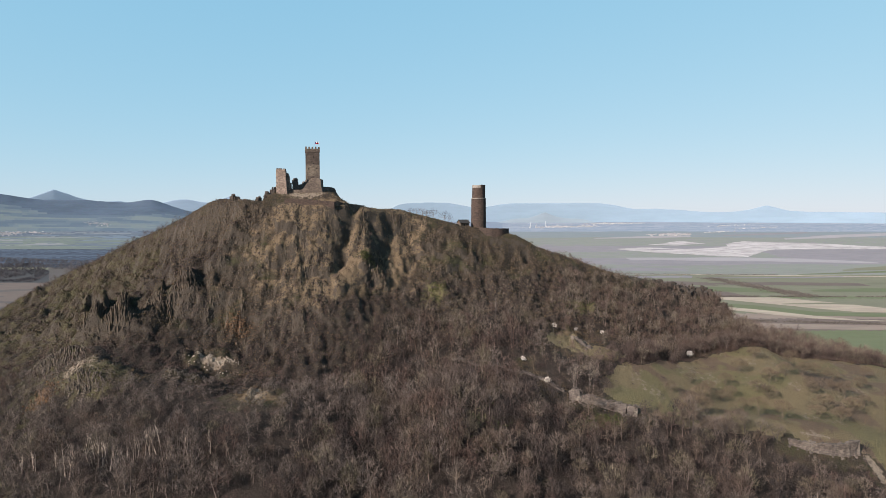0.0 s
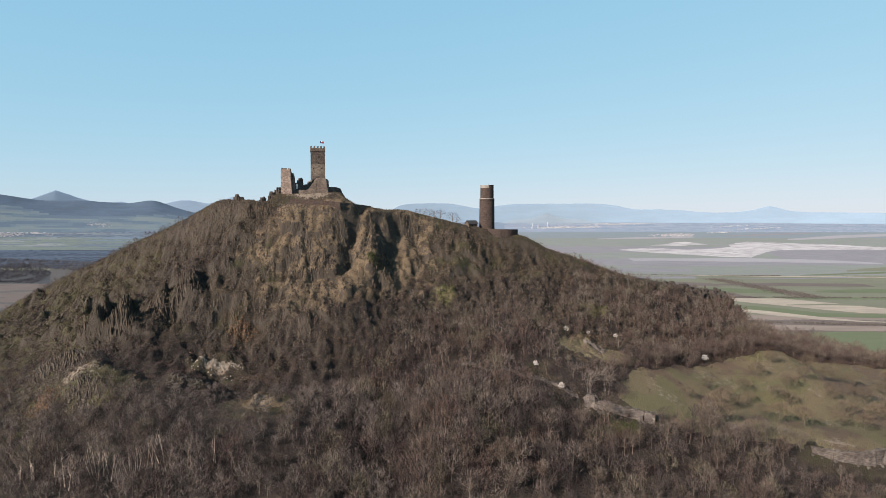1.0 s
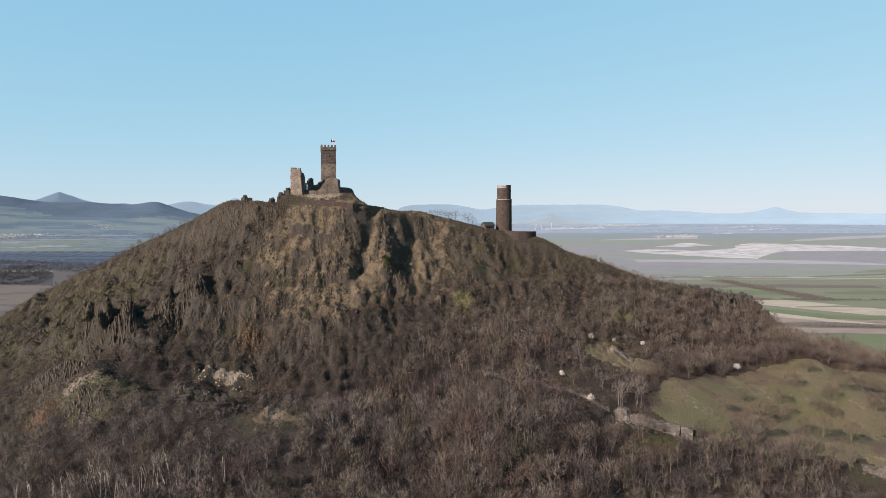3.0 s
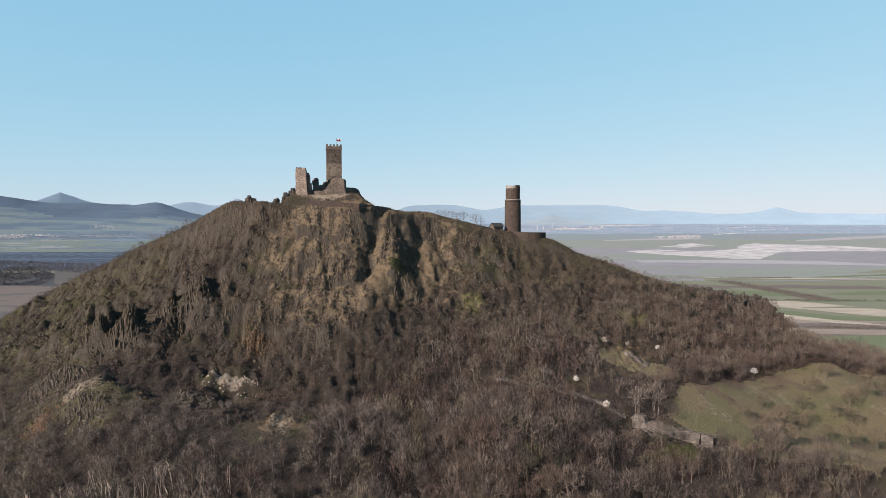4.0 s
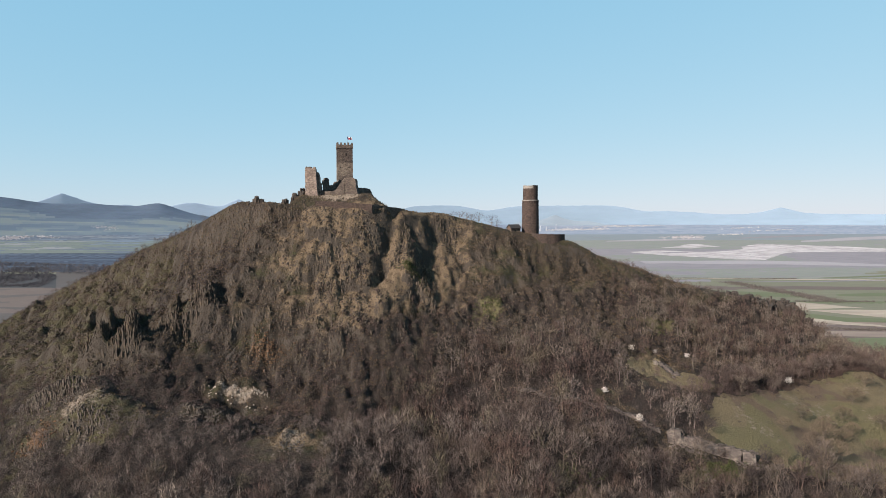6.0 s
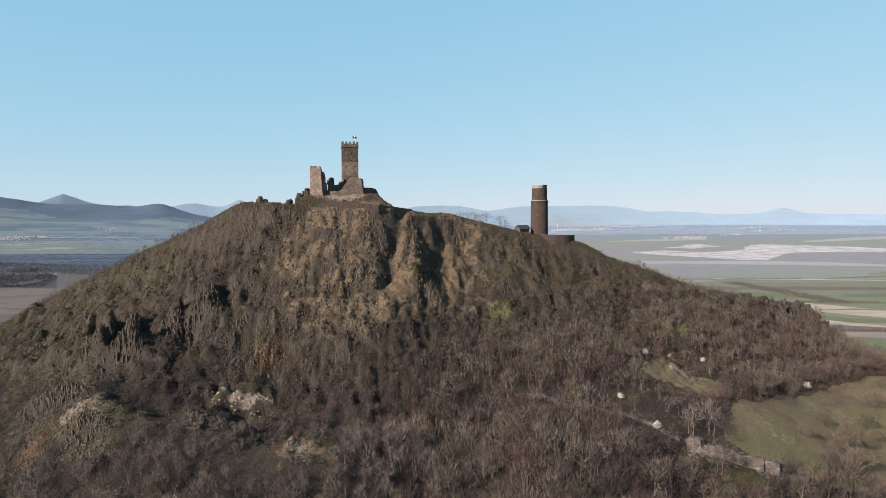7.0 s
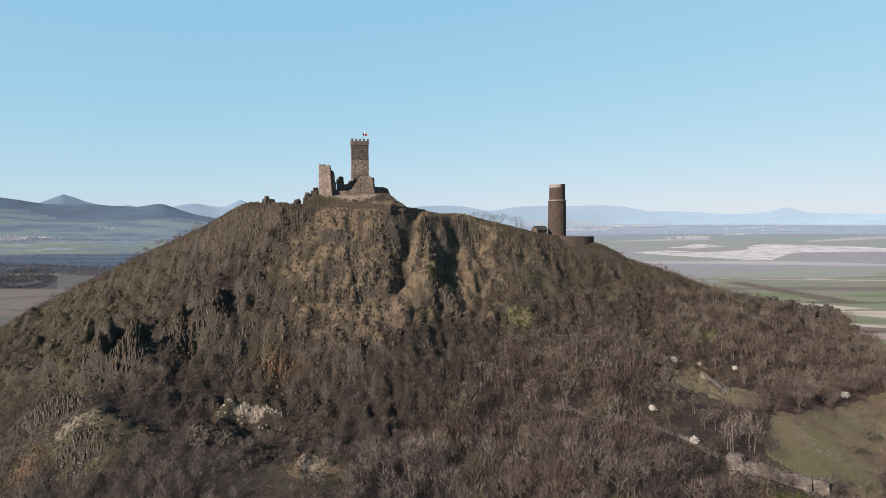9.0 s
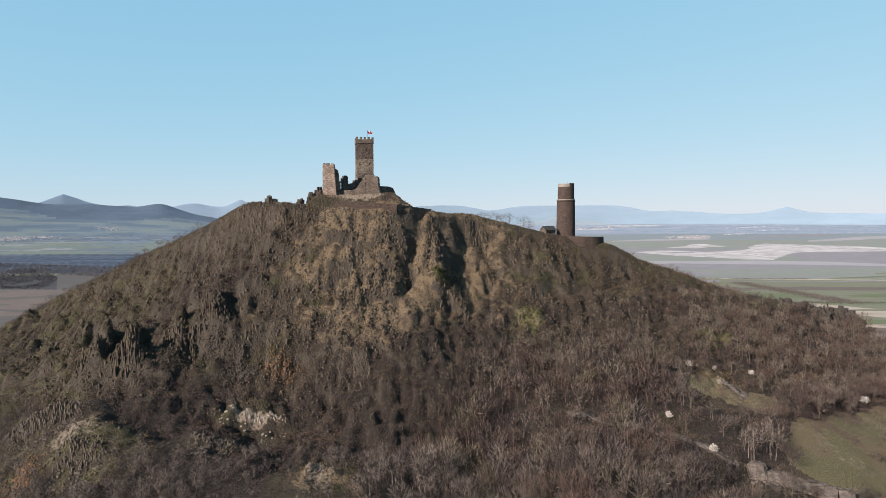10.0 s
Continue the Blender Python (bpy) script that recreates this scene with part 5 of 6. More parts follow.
def tuft_shape(seed, blades=5):
    rng = np.random.default_rng(seed)
    out = []
    for k in range(blades):
        a = np.array([rng.normal(0, 0.25), rng.normal(0, 0.25), -0.1])
        out.append(sliver(rng, a, a + np.array([rng.normal(0, 0.35), rng.normal(0, 0.35) - 0.1, rng.uniform(0.35, 0.8)]), 0.26))
    return gather(out)


def rock_shape(seed):
    """An angular block with eight uneven corners."""
    rng = np.random.default_rng(seed)
    v = np.array([(p, q, h) for h in (-1, 1) for p, q in ((-1, -1), (1, -1), (1, 1), (-1, 1))], float) * rng.uniform(0.45, 1.0, (8, 3)) * np.array([1, 0.8, 0.75])
    q = ((3, 2, 1, 0), (4, 5, 6, 7), (0, 1, 5, 4), (1, 2, 6, 5), (2, 3, 7, 6), (3, 0, 4, 7))
    return v, np.array([t for a, b, c, d in q for t in ((a, b, c), (a, c, d))])


def column_shape(seed, r=0.5, h=4.0):
    """An upright basalt column with five or six sides and a broken, tilted top."""
    rng = np.random.default_rng(seed)
    n = int(rng.integers(5, 7))
    ang = 2 * math.pi * (np.arange(n) + rng.uniform(-0.25, 0.25, n)) / n
    tilt, turn = rng.uniform(0.1, 0.6) * r, rng.uniform(0, 6.28)
    low = np.stack([r * np.cos(ang), r * np.sin(ang), 0 * ang], -1)
    top = np.stack([0.9 * r * np.cos(ang), 0.9 * r * np.sin(ang), h + tilt * np.cos(ang - turn)], -1)
    f = [t for k in range(n) for t in ((k, (k + 1) % n, n + (k + 1) % n), (k, n + (k + 1) % n, n + k))] + [(n, n + k, n + k + 1) for k in range(1, n - 1)]
    return np.vstack([low, top]), np.array(f)


def scatter(shapes, x, y, z, size, turn, tone, lean=None):
    """All the copies as one array: a shape each, turned and sized."""
    pick = np.arange(len(x)) % len(shapes)
    V, Fc, Tn, n = [], [], [], 0
    for k, (v, f) in enumerate(shapes):
        i = np.nonzero(pick == k)[0]
        if not len(i):
            continue
        c, s = np.cos(turn[i])[:, None], np.sin(turn[i])[:, None]
        sc = size[i][:, None]
        px = (v[:, 0] * c - v[:, 1] * s) * sc
        py = (v[:, 0] * s + v[:, 1] * c) * sc
        pz = v[:, 2] * sc
        if lean is not None:
            px = px + pz * lean[i, 0:1]
            py = py + pz * lean[i, 1:2]
        co = np.stack([px + x[i][:, None], py + y[i][:, None], pz + z[i][:, None]], -1)
        V.append(co.reshape(-1, 3))
        Fc.append((f[None] + (np.arange(len(i)) * len(v))[:, None, None]).reshape(-1, 3) + n)
        Tn.append(np.repeat(tone[i], len(v)))
        n += len(i) * len(v)
    return np.concatenate(V), np.concatenate(Fc), np.concatenate(Tn)


def stuff(name, label, category, shapes, x, y, size, tone, mat, sink=0.0, seed=0, lean=0.08):
    rng = np.random.default_rng(seed)
    z = height(x, y) - sink
    v, f, t = scatter(shapes, x, y, z, size, rng.uniform(0, 6.283, len(x)), tone, rng.normal(0, lean, (len(x), 2)))
    return tagged(new(name, raw_mesh(name, v, f, 3, mat, t)), label, category, kind="stuff")


def jittered(x0, x1, y0, y1, step, seed):
    rng = np.random.default_rng(seed)
    X, Y = np.meshgrid(np.arange(x0, x1, step), np.arange(y0, y1, step))
    return X.ravel() + rng.uniform(-0.5, 0.5, X.size) * step, Y.ravel() + rng.uniform(-0.5, 0.5, X.size) * step, rng


def in_sight(x, y):
    """The ground that the flight looks over."""
    return (y > 198) & (np.abs(x) < 0.84 * y + 25)


TREES = [crown_shape(300 + k, h, wd, 10, int(tw * 1.1), 0.085, st) for k, (h, wd, tw, st) in enumerate(
    [(7, 0.75, 290, 1), (8, 0.5, 240, 2), (6, 0.95, 300, 1), (7.5, 0.55, 250, 3), (6.5, 0.7, 270, 1), (8.5, 0.42, 220, 2), (6, 1.0, 300, 3), (7, 0.8, 280, 2)])]
WHOLE = [gather([s, c]) for s, c in TREES]
FAR = [gather(crown_shape(330 + k, h, wd, 6, 120, 0.11, st)) for k, (h, wd, st) in enumerate(((7, 0.7, 1), (7.5, 0.6, 2), (6, 0.9, 2), (7, 0.65, 3), (6.5, 0.8, 1), (6, 1.0, 2)))]
BUSHES = [bush_shape(400 + k, 2.0, 42, w, 0.12) for k, w in enumerate((0.9, 1.2, 0.8, 1.5, 1.1))]


def species(x, y, rng, n):
    """Stands of like colour, with some mixing."""
    return np.mod(fbm(x, y, 38, 3, 91) * 2.6 + rng.normal(0, 0.09, n), 1.0) * 0.999


def woods():
    x, y, rng = jittered(-300, 330, 195, 420, 2.95, 1)
    keep = in_sight(x, y) & (crest_y(x) - y > -16) & (rng.random(len(x)) < wood_at(x, y) * (0.3 + 0.85 * vnoise(x, y, 10, 83)))
    x, y = x[keep], y[keep]
    d = crest_y(x) - y
    thin = rng.random(len(x)) < 1 - 0.3 * ramp(d, 85, 115)
    x, y, d = x[thin], y[thin], d[thin]
    young = np.interp(x, [-90, -15], [92, 46])
    grown = np.where(x < 45, ramp(d, young, young + 46), np.maximum(ramp(d, 40, 120), 0.62 * ramp(x, 50, 80) * ramp(d, 5, 16)))
    size = rng.uniform(0.42, 1.22, len(x)) * (0.38 + 0.76 * grown) * (0.75 + 0.5 * vnoise(x, y, 30, 85)) * 1.22
    size *= np.where((x > 60) & (y > 280), 1.12, 1.0)
    tone = species(x, y, rng, len(x))
    low = np.clip(1.5 * (bump(x, y, 68, 243, 20, 8) + bump(x, y, 150, 224, 24, 7) + bump(x, y, 41, 262, 10, 9) + bump(x, y, -77, 230, 16, 9) + bump(x, y, 60, 278, 14, 8) + bump(x, y, 86, 284, 10, 5) + bump(x, y, 76, 276, 8, 8)), 0, 1)
    size *= 1 - 0.55 * low
    olive = rng.random(len(x)) < 0.6 * np.clip(1.6 * (bump(x, y, 95, 235, 70, 22) + bump(x, y, -10, 240, 30, 20)), 0, 1)
    tone = np.where(olive, 0.7 + 0.12 * rng.random(len(x)), tone)
    loner = rng.random(len(x)) < 0.5
    tone = np.where(loner, np.where(rng.random(len(x)) < 0.55, 0.12, 0.4) + rng.normal(0, 0.06, len(x)) % 1.0, tone) % 1.0
    dusky = rng.random(len(x)) < 0.86 * ramp(-x, 10, 70)
    tone = np.where(dusky, 0.1 + 0.06 * rng.random(len(x)), tone)
    tone = np.where(~dusky & (x < -30) & (rng.random(len(x)) < 0.7), 0.2 + 0.08 * rng.random(len(x)), tone)
    pale = rng.random(len(x)) < 0.45 * ramp(x, 0, 40) * (1 - ramp(y, 262, 280))
    tone = np.where(pale, np.where(rng.random(len(x)) < 0.5, 0.74, 0.86) + 0.04 * rng.random(len(x)), tone)
    grey = rng.random(len(x)) < 0.72 * ramp(x, 45, 75) * ramp(y, 268, 285)
    tone = np.where(grey, np.where(rng.random(len(x)) < 0.45, 0.1, 0.33) + 0.08 * rng.random(len(x)), tone)
    # the front rank stand as trees of their own
    near = np.zeros(len(x), bool)
    near[rng.permutation(np.nonzero((y < 232) & (np.abs(x + 5) < 150))[0])[:260]] = True
    fine = ~near & (y < 258)
    away = ~near & ~fine
    stuff("bare_woodland", "leafless brown and grey woodland on the lower slope", "woodland", WHOLE, x[fine], y[fine], size[fine], tone[fine], M_TWIG, seed=3)
    stuff("bare_woodland", "leafless brown woodland on the upper slope", "woodland", FAR, x[away], y[away], size[away], tone[away], M_TWIG, seed=13)
    made = []
    for k, ((sv, sf), (cv, cf)) in enumerate(TREES):
        th = thing("bare_tree", "leafless brown tree with fine upright twigs", "tree", "trees of the front rank")
        st = new("trunk", raw_mesh("trunk", sv, sf, 3, M_BARK))
        cr = new("crown", raw_mesh("crown", cv, cf, 3, M_TWIG))
        st.parent = cr.parent = th
        made.append(th)
    xs, ys, ss = x[near], y[near], size[near]
    zs = height(xs, ys)
    for i in range(len(xs)):
        m = pose(xs[i], ys[i], zs[i], 0, 0, (i * 77) % 360) @ Matrix.Diagonal((ss[i] * 1.15,) * 3 + (1,))
        if i < len(made):
            made[i].matrix_world = m
        else:
            c = copy_thing(made[i % len(made)], m)
            c.matrix_world = m


woods()


def shrubs():
    x, y, rng = jittered(-300, 330, 195, 415, 2.5, 2)
    d = crest_y(x) - y
    patch = ramp(fbm(x, y, 24, 3, 87), 0.42, 0.62)
    prob = wood_at(x, y) * (0.6 + 0.35 * (1 - ramp(d, 100, 130))) + (1 - wood_at(x, y)) * (0.18 + (0.34 + 0.5 * ramp(np.abs(x + 55), 30, 55) + 0.3 * ramp(-x, 100, 130)) * patch) * ramp(d, 2, 14)
    prob += 0.5 * ramp(-x, 60, 150) * ramp(d, 40, 80)
    prob *= 1 - 0.93 * openness(x, y)
    prob += 0.2 * (bump(x, y, 70, 294, 22, 10) > 0.4)
    prob = np.maximum(prob, 0.95 * (np.clip(bump(x, y, 65, 265, 5, 8), 0, 1) > 0.5))
    prob += 0.6 * np.clip(bump(x, y, -85, 296, 50, 14), 0, 1) * (1 - openness(x, y))
    prob += 0.55 * ramp(x, 45, 85) * ramp(d, -6, 0) * (1 - openness(x, y)) + 0.22 * ramp(d, 4, 20) * (1 - ramp(d, 60, 90)) * (1 - openness(x, y))
    prob += 0.55 * (1 - ramp(x, -168, -150)) * ramp(d, -10, -4) * (1 - ramp(d, 6, 16))
    keep = in_sight(x, y) & (rng.random(len(x)) < prob)
    x, y = x[keep], y[keep]
    tone = np.where(rng.random(len(x)) < 0.85 * ramp(-x, 10, 70), 0.36 + 0.08 * rng.random(len(x)), species(x, y + 400, rng, len(x)))
    stuff("shrub_cover", "grey-brown leafless shrubs covering the slope", "shrubs", BUSHES, x, y, rng.uniform(0.45, 1.25, len(x)), tone, M_BUSH, seed=4)
    x, y, rng = jittered(-240, 250, 198, 350, 2.0, 22)
    keep = in_sight(x, y) & (rng.random(len(x)) < 0.62 * wood_at(x, y) * np.maximum(ramp(crest_y(x) - y, 50, 80), ramp(x, 60, 90) * ramp(crest_y(x) - y, 10, 25)))
    x, y = x[keep], y[keep]
    stuff("undergrowth", "dense dark leafless undergrowth beneath the trees", "shrubs", [bush_shape(430 + k, 1.7, 24, w, 0.13) for k, w in enumerate((1.0, 1.3, 0.9, 1.15))], x, y, rng.uniform(0.6, 1.3, len(x)), np.where(rng.random(len(x)) < 0.85 * ramp(-x, 10, 60), 0.4, species(x, y, rng, len(x))), M_BUSH, seed=24)
    # patches of fresh green
    for name, label, spots, count, mat in (("green_shrubs", "low shrubs with fresh green shoots", ((-4, 329, 8, 6), (78, 334, 9, 8), (19, 226, 6, 8), (-42, 330, 4, 3), (66, 240, 7, 3)), 150, M_GREEN),):
        px = np.concatenate([rng.normal(cx, rx * 0.6, count) for cx, cy, rx, ry in spots])
        py = np.concatenate([rng.normal(cy, ry * 0.6, count) for cx, cy, rx, ry in spots])
        stuff(name, label, "shrubs", [bush_shape(470 + k, 1.5, 46, 1.0, 0.16) for k in range(3)], px, py, rng.uniform(0.4, 1.0, len(px)), rng.random(len(px)), mat, seed=6)


shrubs()


def thicket():
    """Dense dark scrub and small trees along the upper edge of the meadow."""
    rng = np.random.default_rng(55)
    line = np.array([(70, 268), (78, 275), (87, 281), (104, 292), (121, 305), (138, 316), (158, 322), (195, 333), (262, 351)], float)
    u = np.r_[0, np.cumsum(np.hypot(*np.diff(line, axis=0).T))]
    t = rng.uniform(0, u[-1], 900)
    x, y = np.interp(t, u, line[:, 0]) - 2 + rng.normal(0, 3.4, 900), np.interp(t, u, line[:, 1]) + 3 + rng.normal(0, 3.4, 900)
    keep = ((meadow_at(x, y) < 0.5) | (rng.random(900) < 0.25)) & (vnoise(t, t * 0, 12, 8) > 0.25)
    x, y = x[keep], y[keep]
    stuff("edge_thicket", "dense dark leafless scrub along the meadow edge", "shrubs", [bush_shape(480 + k, 3.2, 70, w, 0.1) for k, w in enumerate((0.9, 1.2, 1.0))], x, y, rng.uniform(0.5, 1.15, len(x)), species(x, y, rng, len(x)), M_BUSH, seed=56)
    pick = rng.random(len(x)) < 0.3
    x, y = x[pick], y[pick] + 1.5
    stuff("edge_trees", "row of small leafless trees behind the meadow", "woodland", WHOLE, x, y, rng.uniform(0.7, 1.15, len(x)), 0.3 + 0.2 * rng.random(len(x)), M_TWIG, seed=57)


thicket()


def tufts():
    x, y, rng = jittered(-290, 250, 235, 400, 1.0, 5)
    d = crest_y(x) - y
    prob = (0.75 * ramp(d, np.where(np.abs(x + 78) < 34, -34, -10), np.where(np.abs(x + 78) < 34, -28, 2)) * (1 - ramp(d, 60, 95)) + 0.45 * meadow_at(x, y) + 0.5 * openness(x, y) * (d > 60)) * (0.35 + 0.9 * ramp(fbm(x, y, 10, 3, 89), 0.35, 0.6))
    prob *= (np.abs(x) < 0.82 * y) & ~((x > 120) & (d < 40))
    keep = rng.random(len(x)) < prob
    x, y = x[keep], y[keep]
    size = rng.uniform(0.6, 1.3, len(x)) * (1 - 0.55 * meadow_at(x, y))
    tone = np.clip(0.15 + 0.5 * (fbm(x, y, 35, 2, 95) - 0.2) + rng.normal(0, 0.12, len(x)) + 0.25 * ramp(-x, 110, 200), 0, 0.99)
    stuff("dry_grass_tufts", "tufts of dry straw-coloured grass on the slope", "grass", [tuft_shape(500 + k) for k in range(6)], x, y, size, tone, M_GRASS, seed=7, lean=0.2)
    x, y, rng = jittered(-290, 200, 240, 400, 1.9, 6)
    d = crest_y(x) - y
    prob = 0.35 * (np.abs(x + 78) < 30) * (d > -12) * (d < 3) + 0.6 * ramp(d, -2, 8) * (1 - ramp(d, 55, 90)) * ramp(fbm(x, y, 16, 3, 97), 0.46, 0.6) * (x < 60) + 0.5 * bump(x, y, -152, 248, 12, 8) + 0.4 * bump(x, y, -104, 262, 9, 5)
    keep = rng.random(len(x)) < prob
    x, y = x[keep], y[keep]
    # the cliffs are packed with upright columns where they are steepest, with broken blocks between
    rx, ry, rr = jittered(-250, 95, 275, 392, 0.95, 16)
    rd, fall = crest_y(rx) - ry, (height(rx, ry + 2) - height(rx, ry - 2)) / 4
    rocky = ramp(rd, -1, 4) * (1 - ramp(rd, np.where(rx < -112, 78, 46), np.where(rx < -112, 98, 66))) * (1 - ramp(rx, 40, 90))
    cluster = ramp(fbm(rx * 0.8, ry, 12, 4, 99), 0.5, 0.6)
    up = rr.random(len(rx)) < 0.95 * rocky * cluster * ramp(fall, 0.8, 1.5)
    size = rr.uniform(0.72, 1.08, up.sum()) * (0.9 + 0.16 * vnoise(rx[up], ry[up], 3.0, 31))
    stuff("basalt_columns", "packed upright basalt columns of the cliff face", "rocks", [column_shape(540 + k, 0.3 + 0.03 * k) for k in range(9)], rx[up], ry[up], size, rr.random(up.sum()), M_RIB, seed=9, lean=0.07, sink=3.45)
    ok = ~up & (rr.random(len(rx)) < 0.8 * rocky * ramp(fbm(rx * 0.7, ry * 1.6, 11, 4, 98), 0.54, 0.62))
    tall = [(v * np.array([0.8, 0.75, 1.35]), f) for v, f in (rock_shape(530 + k) for k in range(8))]
    stuff("rock_ribs", "broken upright basalt blocks on the cliff face", "rocks", tall, rx[ok], ry[ok], rr.uniform(0.3, 0.95, ok.sum()) ** 1.4, rr.random(ok.sum()), M_RIB, seed=19, lean=0.25, sink=0.35)
    stuff("scree", "scattered angular basalt stones on the slope", "stones", [rock_shape(520 + k) for k in range(6)], x, y, rng.uniform(0.2, 0.75, len(x)) ** 1.2, rng.random(len(x)), M_BASALT, seed=8)


tufts()


def stained_scree():
    """Fans of angular stones below the columns, stained rust by iron, and darker ones beside them."""
    rng = np.random.default_rng(66)
    for label, spots, count, mat in (("fan of rust-stained angular basalt stones", ((-102, 294, 8.5, 4.2), (-167, 246, 4.5, 5)), 900, M_RUST), ("fan of dark angular basalt stones", ((-115, 291, 6, 5), (-128, 297, 8, 3.5)), 600, M_DARK_ROCK)):
        n = count // len(spots)
        a, r = rng.uniform(0, 6.283, (len(spots), n)), np.abs(rng.normal(0, 0.62, (len(spots), n)))
        x = np.concatenate([cx + rx * r[k] * np.cos(a[k]) for k, (cx, cy, rx, ry) in enumerate(spots)])
        y = np.concatenate([cy + ry * r[k] * np.sin(a[k]) for k, (cx, cy, rx, ry) in enumerate(spots)])
        stuff("scree_fan", label, "stones", [rock_shape(560 + k) for k in range(8)], x, y, rng.uniform(0.2, 0.55, len(x)), rng.random(len(x)), mat, seed=67)


stained_scree()


# ---- single trees and shrubs that stand out ----
def tree_thing(name, label, group, shape, bark, twig, places):
    """One tree with trunk and crown, then its copies: x, y, size, turn."""
    first = None
    for x, y, size, turn in places:
        m = pose(x, y, ground_z(x, y), 0, 0, turn) @ Matrix.Diagonal((size, size, size, 1))
        if first is None:
            first = thing(name, label, "shrub" if "shrub" in name else "tree", group)
            for nm, (v, f), mat in (("trunk", shape[0], bark), ("crown", shape[1], twig)):
                new(nm, raw_mesh(nm, v, f, 3, mat)).parent = first
            first.matrix_world = m
        else:
            copy_thing(first, m).matrix_world = m


BIRCH = [(-134.9, 209.8, 1.15), (-132.6, 208.7, 1.0), (-127.3, 211.6, 1.1), (-124.6, 211.1, 1.0), (-122.4, 212.2, 0.95), (-117.8, 210.8, 0.85), (-111.7, 213.1, 0.8), (-108, 214.7, 1.0), (-104.9, 214.3, 0.95),
         (-140, 212.1, 0.85), (-150.8, 215.9, 0.75), (-99.2, 212.7, 0.7), (-94.3, 215.7, 0.7), (-154.7, 215.4, 0.7), (-85.9, 215.5, 0.75), (-112.7, 210.9, 0.8)]
for k in range(3):
    tree_thing("birch", "slender pale-barked leafless birch tree", "birches at the foot of the hill", crown_shape(600 + k, 15.0, 0.24, 6, 120, 0.06, 2 + k % 2),
               M_BIRCH, M_TWIG, [(x, y, s, 50 * i) for i, (x, y, s) in enumerate(BIRCH) if i % 3 == k])

ORCHARD = [(102.9, 266.6), (116.8, 279.3), (123.2, 274.1), (135.4, 283.1), (148.7, 297), (107.6, 243.5), (127.2, 269.3), (132.2, 260.2), (148.5, 278.7), (151.3, 273.7), (142.4, 247.3), (157.5, 285), (134, 274.8), (173.2, 277),
           (161.3, 253.7), (170.2, 251.9), (183.8, 264.6), (190.1, 279.3), (187, 284), (220, 307.4), (187.3, 297.8), (162.8, 310), (178.7, 304.7), (135.5, 253), (100.3, 248), (195.1, 272.9), (178.8, 293.6), (168.2, 291.1),
           (193.2, 294.6), (170.6, 263.1), (174.9, 281.8), (108, 257), (205, 290), (210, 276), (202, 262), (116, 264)]
for k in range(4):
    tree_thing("orchard_tree", "small leafless orchard tree with rounded twiggy crown", "orchard on the meadow", crown_shape(640 + k, 5.6, 1.05, 14, 560, 0.11, 1),
               M_LIMB, M_ORCHARD, [(x, y, 1.0 + 0.1 * ((i * 7) % 6), 40 * i) for i, (x, y) in enumerate(ORCHARD) if i % 4 == k])


def blossom_shape(seed):
    rng = np.random.default_rng(seed)
    stem, _ = tree_shape(seed, 3.6, 0.4, 8, 10, 0.05, 0.2, 2)
    puffs = []
    for k in range(300):
        d = rng.normal(size=3)
        d /= np.linalg.norm(d)
        p = np.array([0, 0, 2.4]) + d * np.array([1.35, 1.35, 1.15]) * rng.uniform(0.3, 1.1)
        puffs.append(sliver(rng, p, p + rng.normal(0, 0.3, 3), 0.26))
    return stem, gather(puffs)


tree_thing("blossom_shrub", "wild cherry shrub in full white blossom", "blossoming shrubs", blossom_shape(700), M_BARK, M_BLOSSOM,
           [(58.5, 311, 1.0, 0), (37.3, 274.5, 0.9, 40), (46, 259, 1.05, 80), (130, 312, 1.15, 120), (83.5, 311, 0.8, 160), (70.5, 315, 0.7, 200), (104, 303, 0.6, 240)])
tree_thing("crest_tree", "spreading leafless tree behind the ridge crest", "trees behind the crest", crown_shape(710, 7.0, 1.15, 16, 420, 0.05, 3), M_BARK, M_BUSH,
           [(-17, 389, 0.85, 0), (-13.5, 390, 0.9, 60), (-7, 389, 1.1, 110), (1, 388, 1.1, 200), (-21, 388, 0.7, 250), (-10, 391, 0.9, 300), (4, 389, 0.8, 20)])
LONE = [(4.3, 215.7), (-11.4, 218.6), (-23.9, 219.2), (-5.1, 211.5), (28.5, 222.5), (64.1, 229.1), (53.1, 228.6), (10.6, 222.2), (48.9, 223.7), (67.3, 229.6), (80.5, 230.7), (115.1, 231.2), (17.1, 218.3), (31.5, 219.3), (97.5, 225.4)]
_r = random.Random(77)
LONE += [(_r.uniform(-30, 150), _r.uniform(203, 250)) for _ in range(26)]
LONE = [p for p in LONE if not inside(np.array([p[0]]), np.array([p[1]]), MEADOW)[0]]
for k in range(3):
    tree_thing("lone_tree", "tall leafless tree with pale spreading limbs", "pale trees in the lower wood", crown_shape(720 + k, 10.5, 0.75, 22, 420, 0.055, 1 + k % 2), M_LIMB, M_TWIG,
               [(x, y, 0.9 + 0.1 * (i % 4), 70 * i) for i, (x, y) in enumerate(LONE) if i % 3 == k])


# ---- villages, hedges and woods on the plain ----
M_WALLS = toned("house_walls", [(0.75, 0.74, 0.73), (0.5, 0.5, 0.51), (0.75, 0.74, 0.73)], spread=0.2)
# roof tones lifted and greyed, with distance haze put into them
M_TILES = toned("house_roofs", [(0.56, 0.5, 0.5), (0.46, 0.48, 0.53), (0.66, 0.64, 0.64), (0.56, 0.5, 0.5)], spread=0.2)


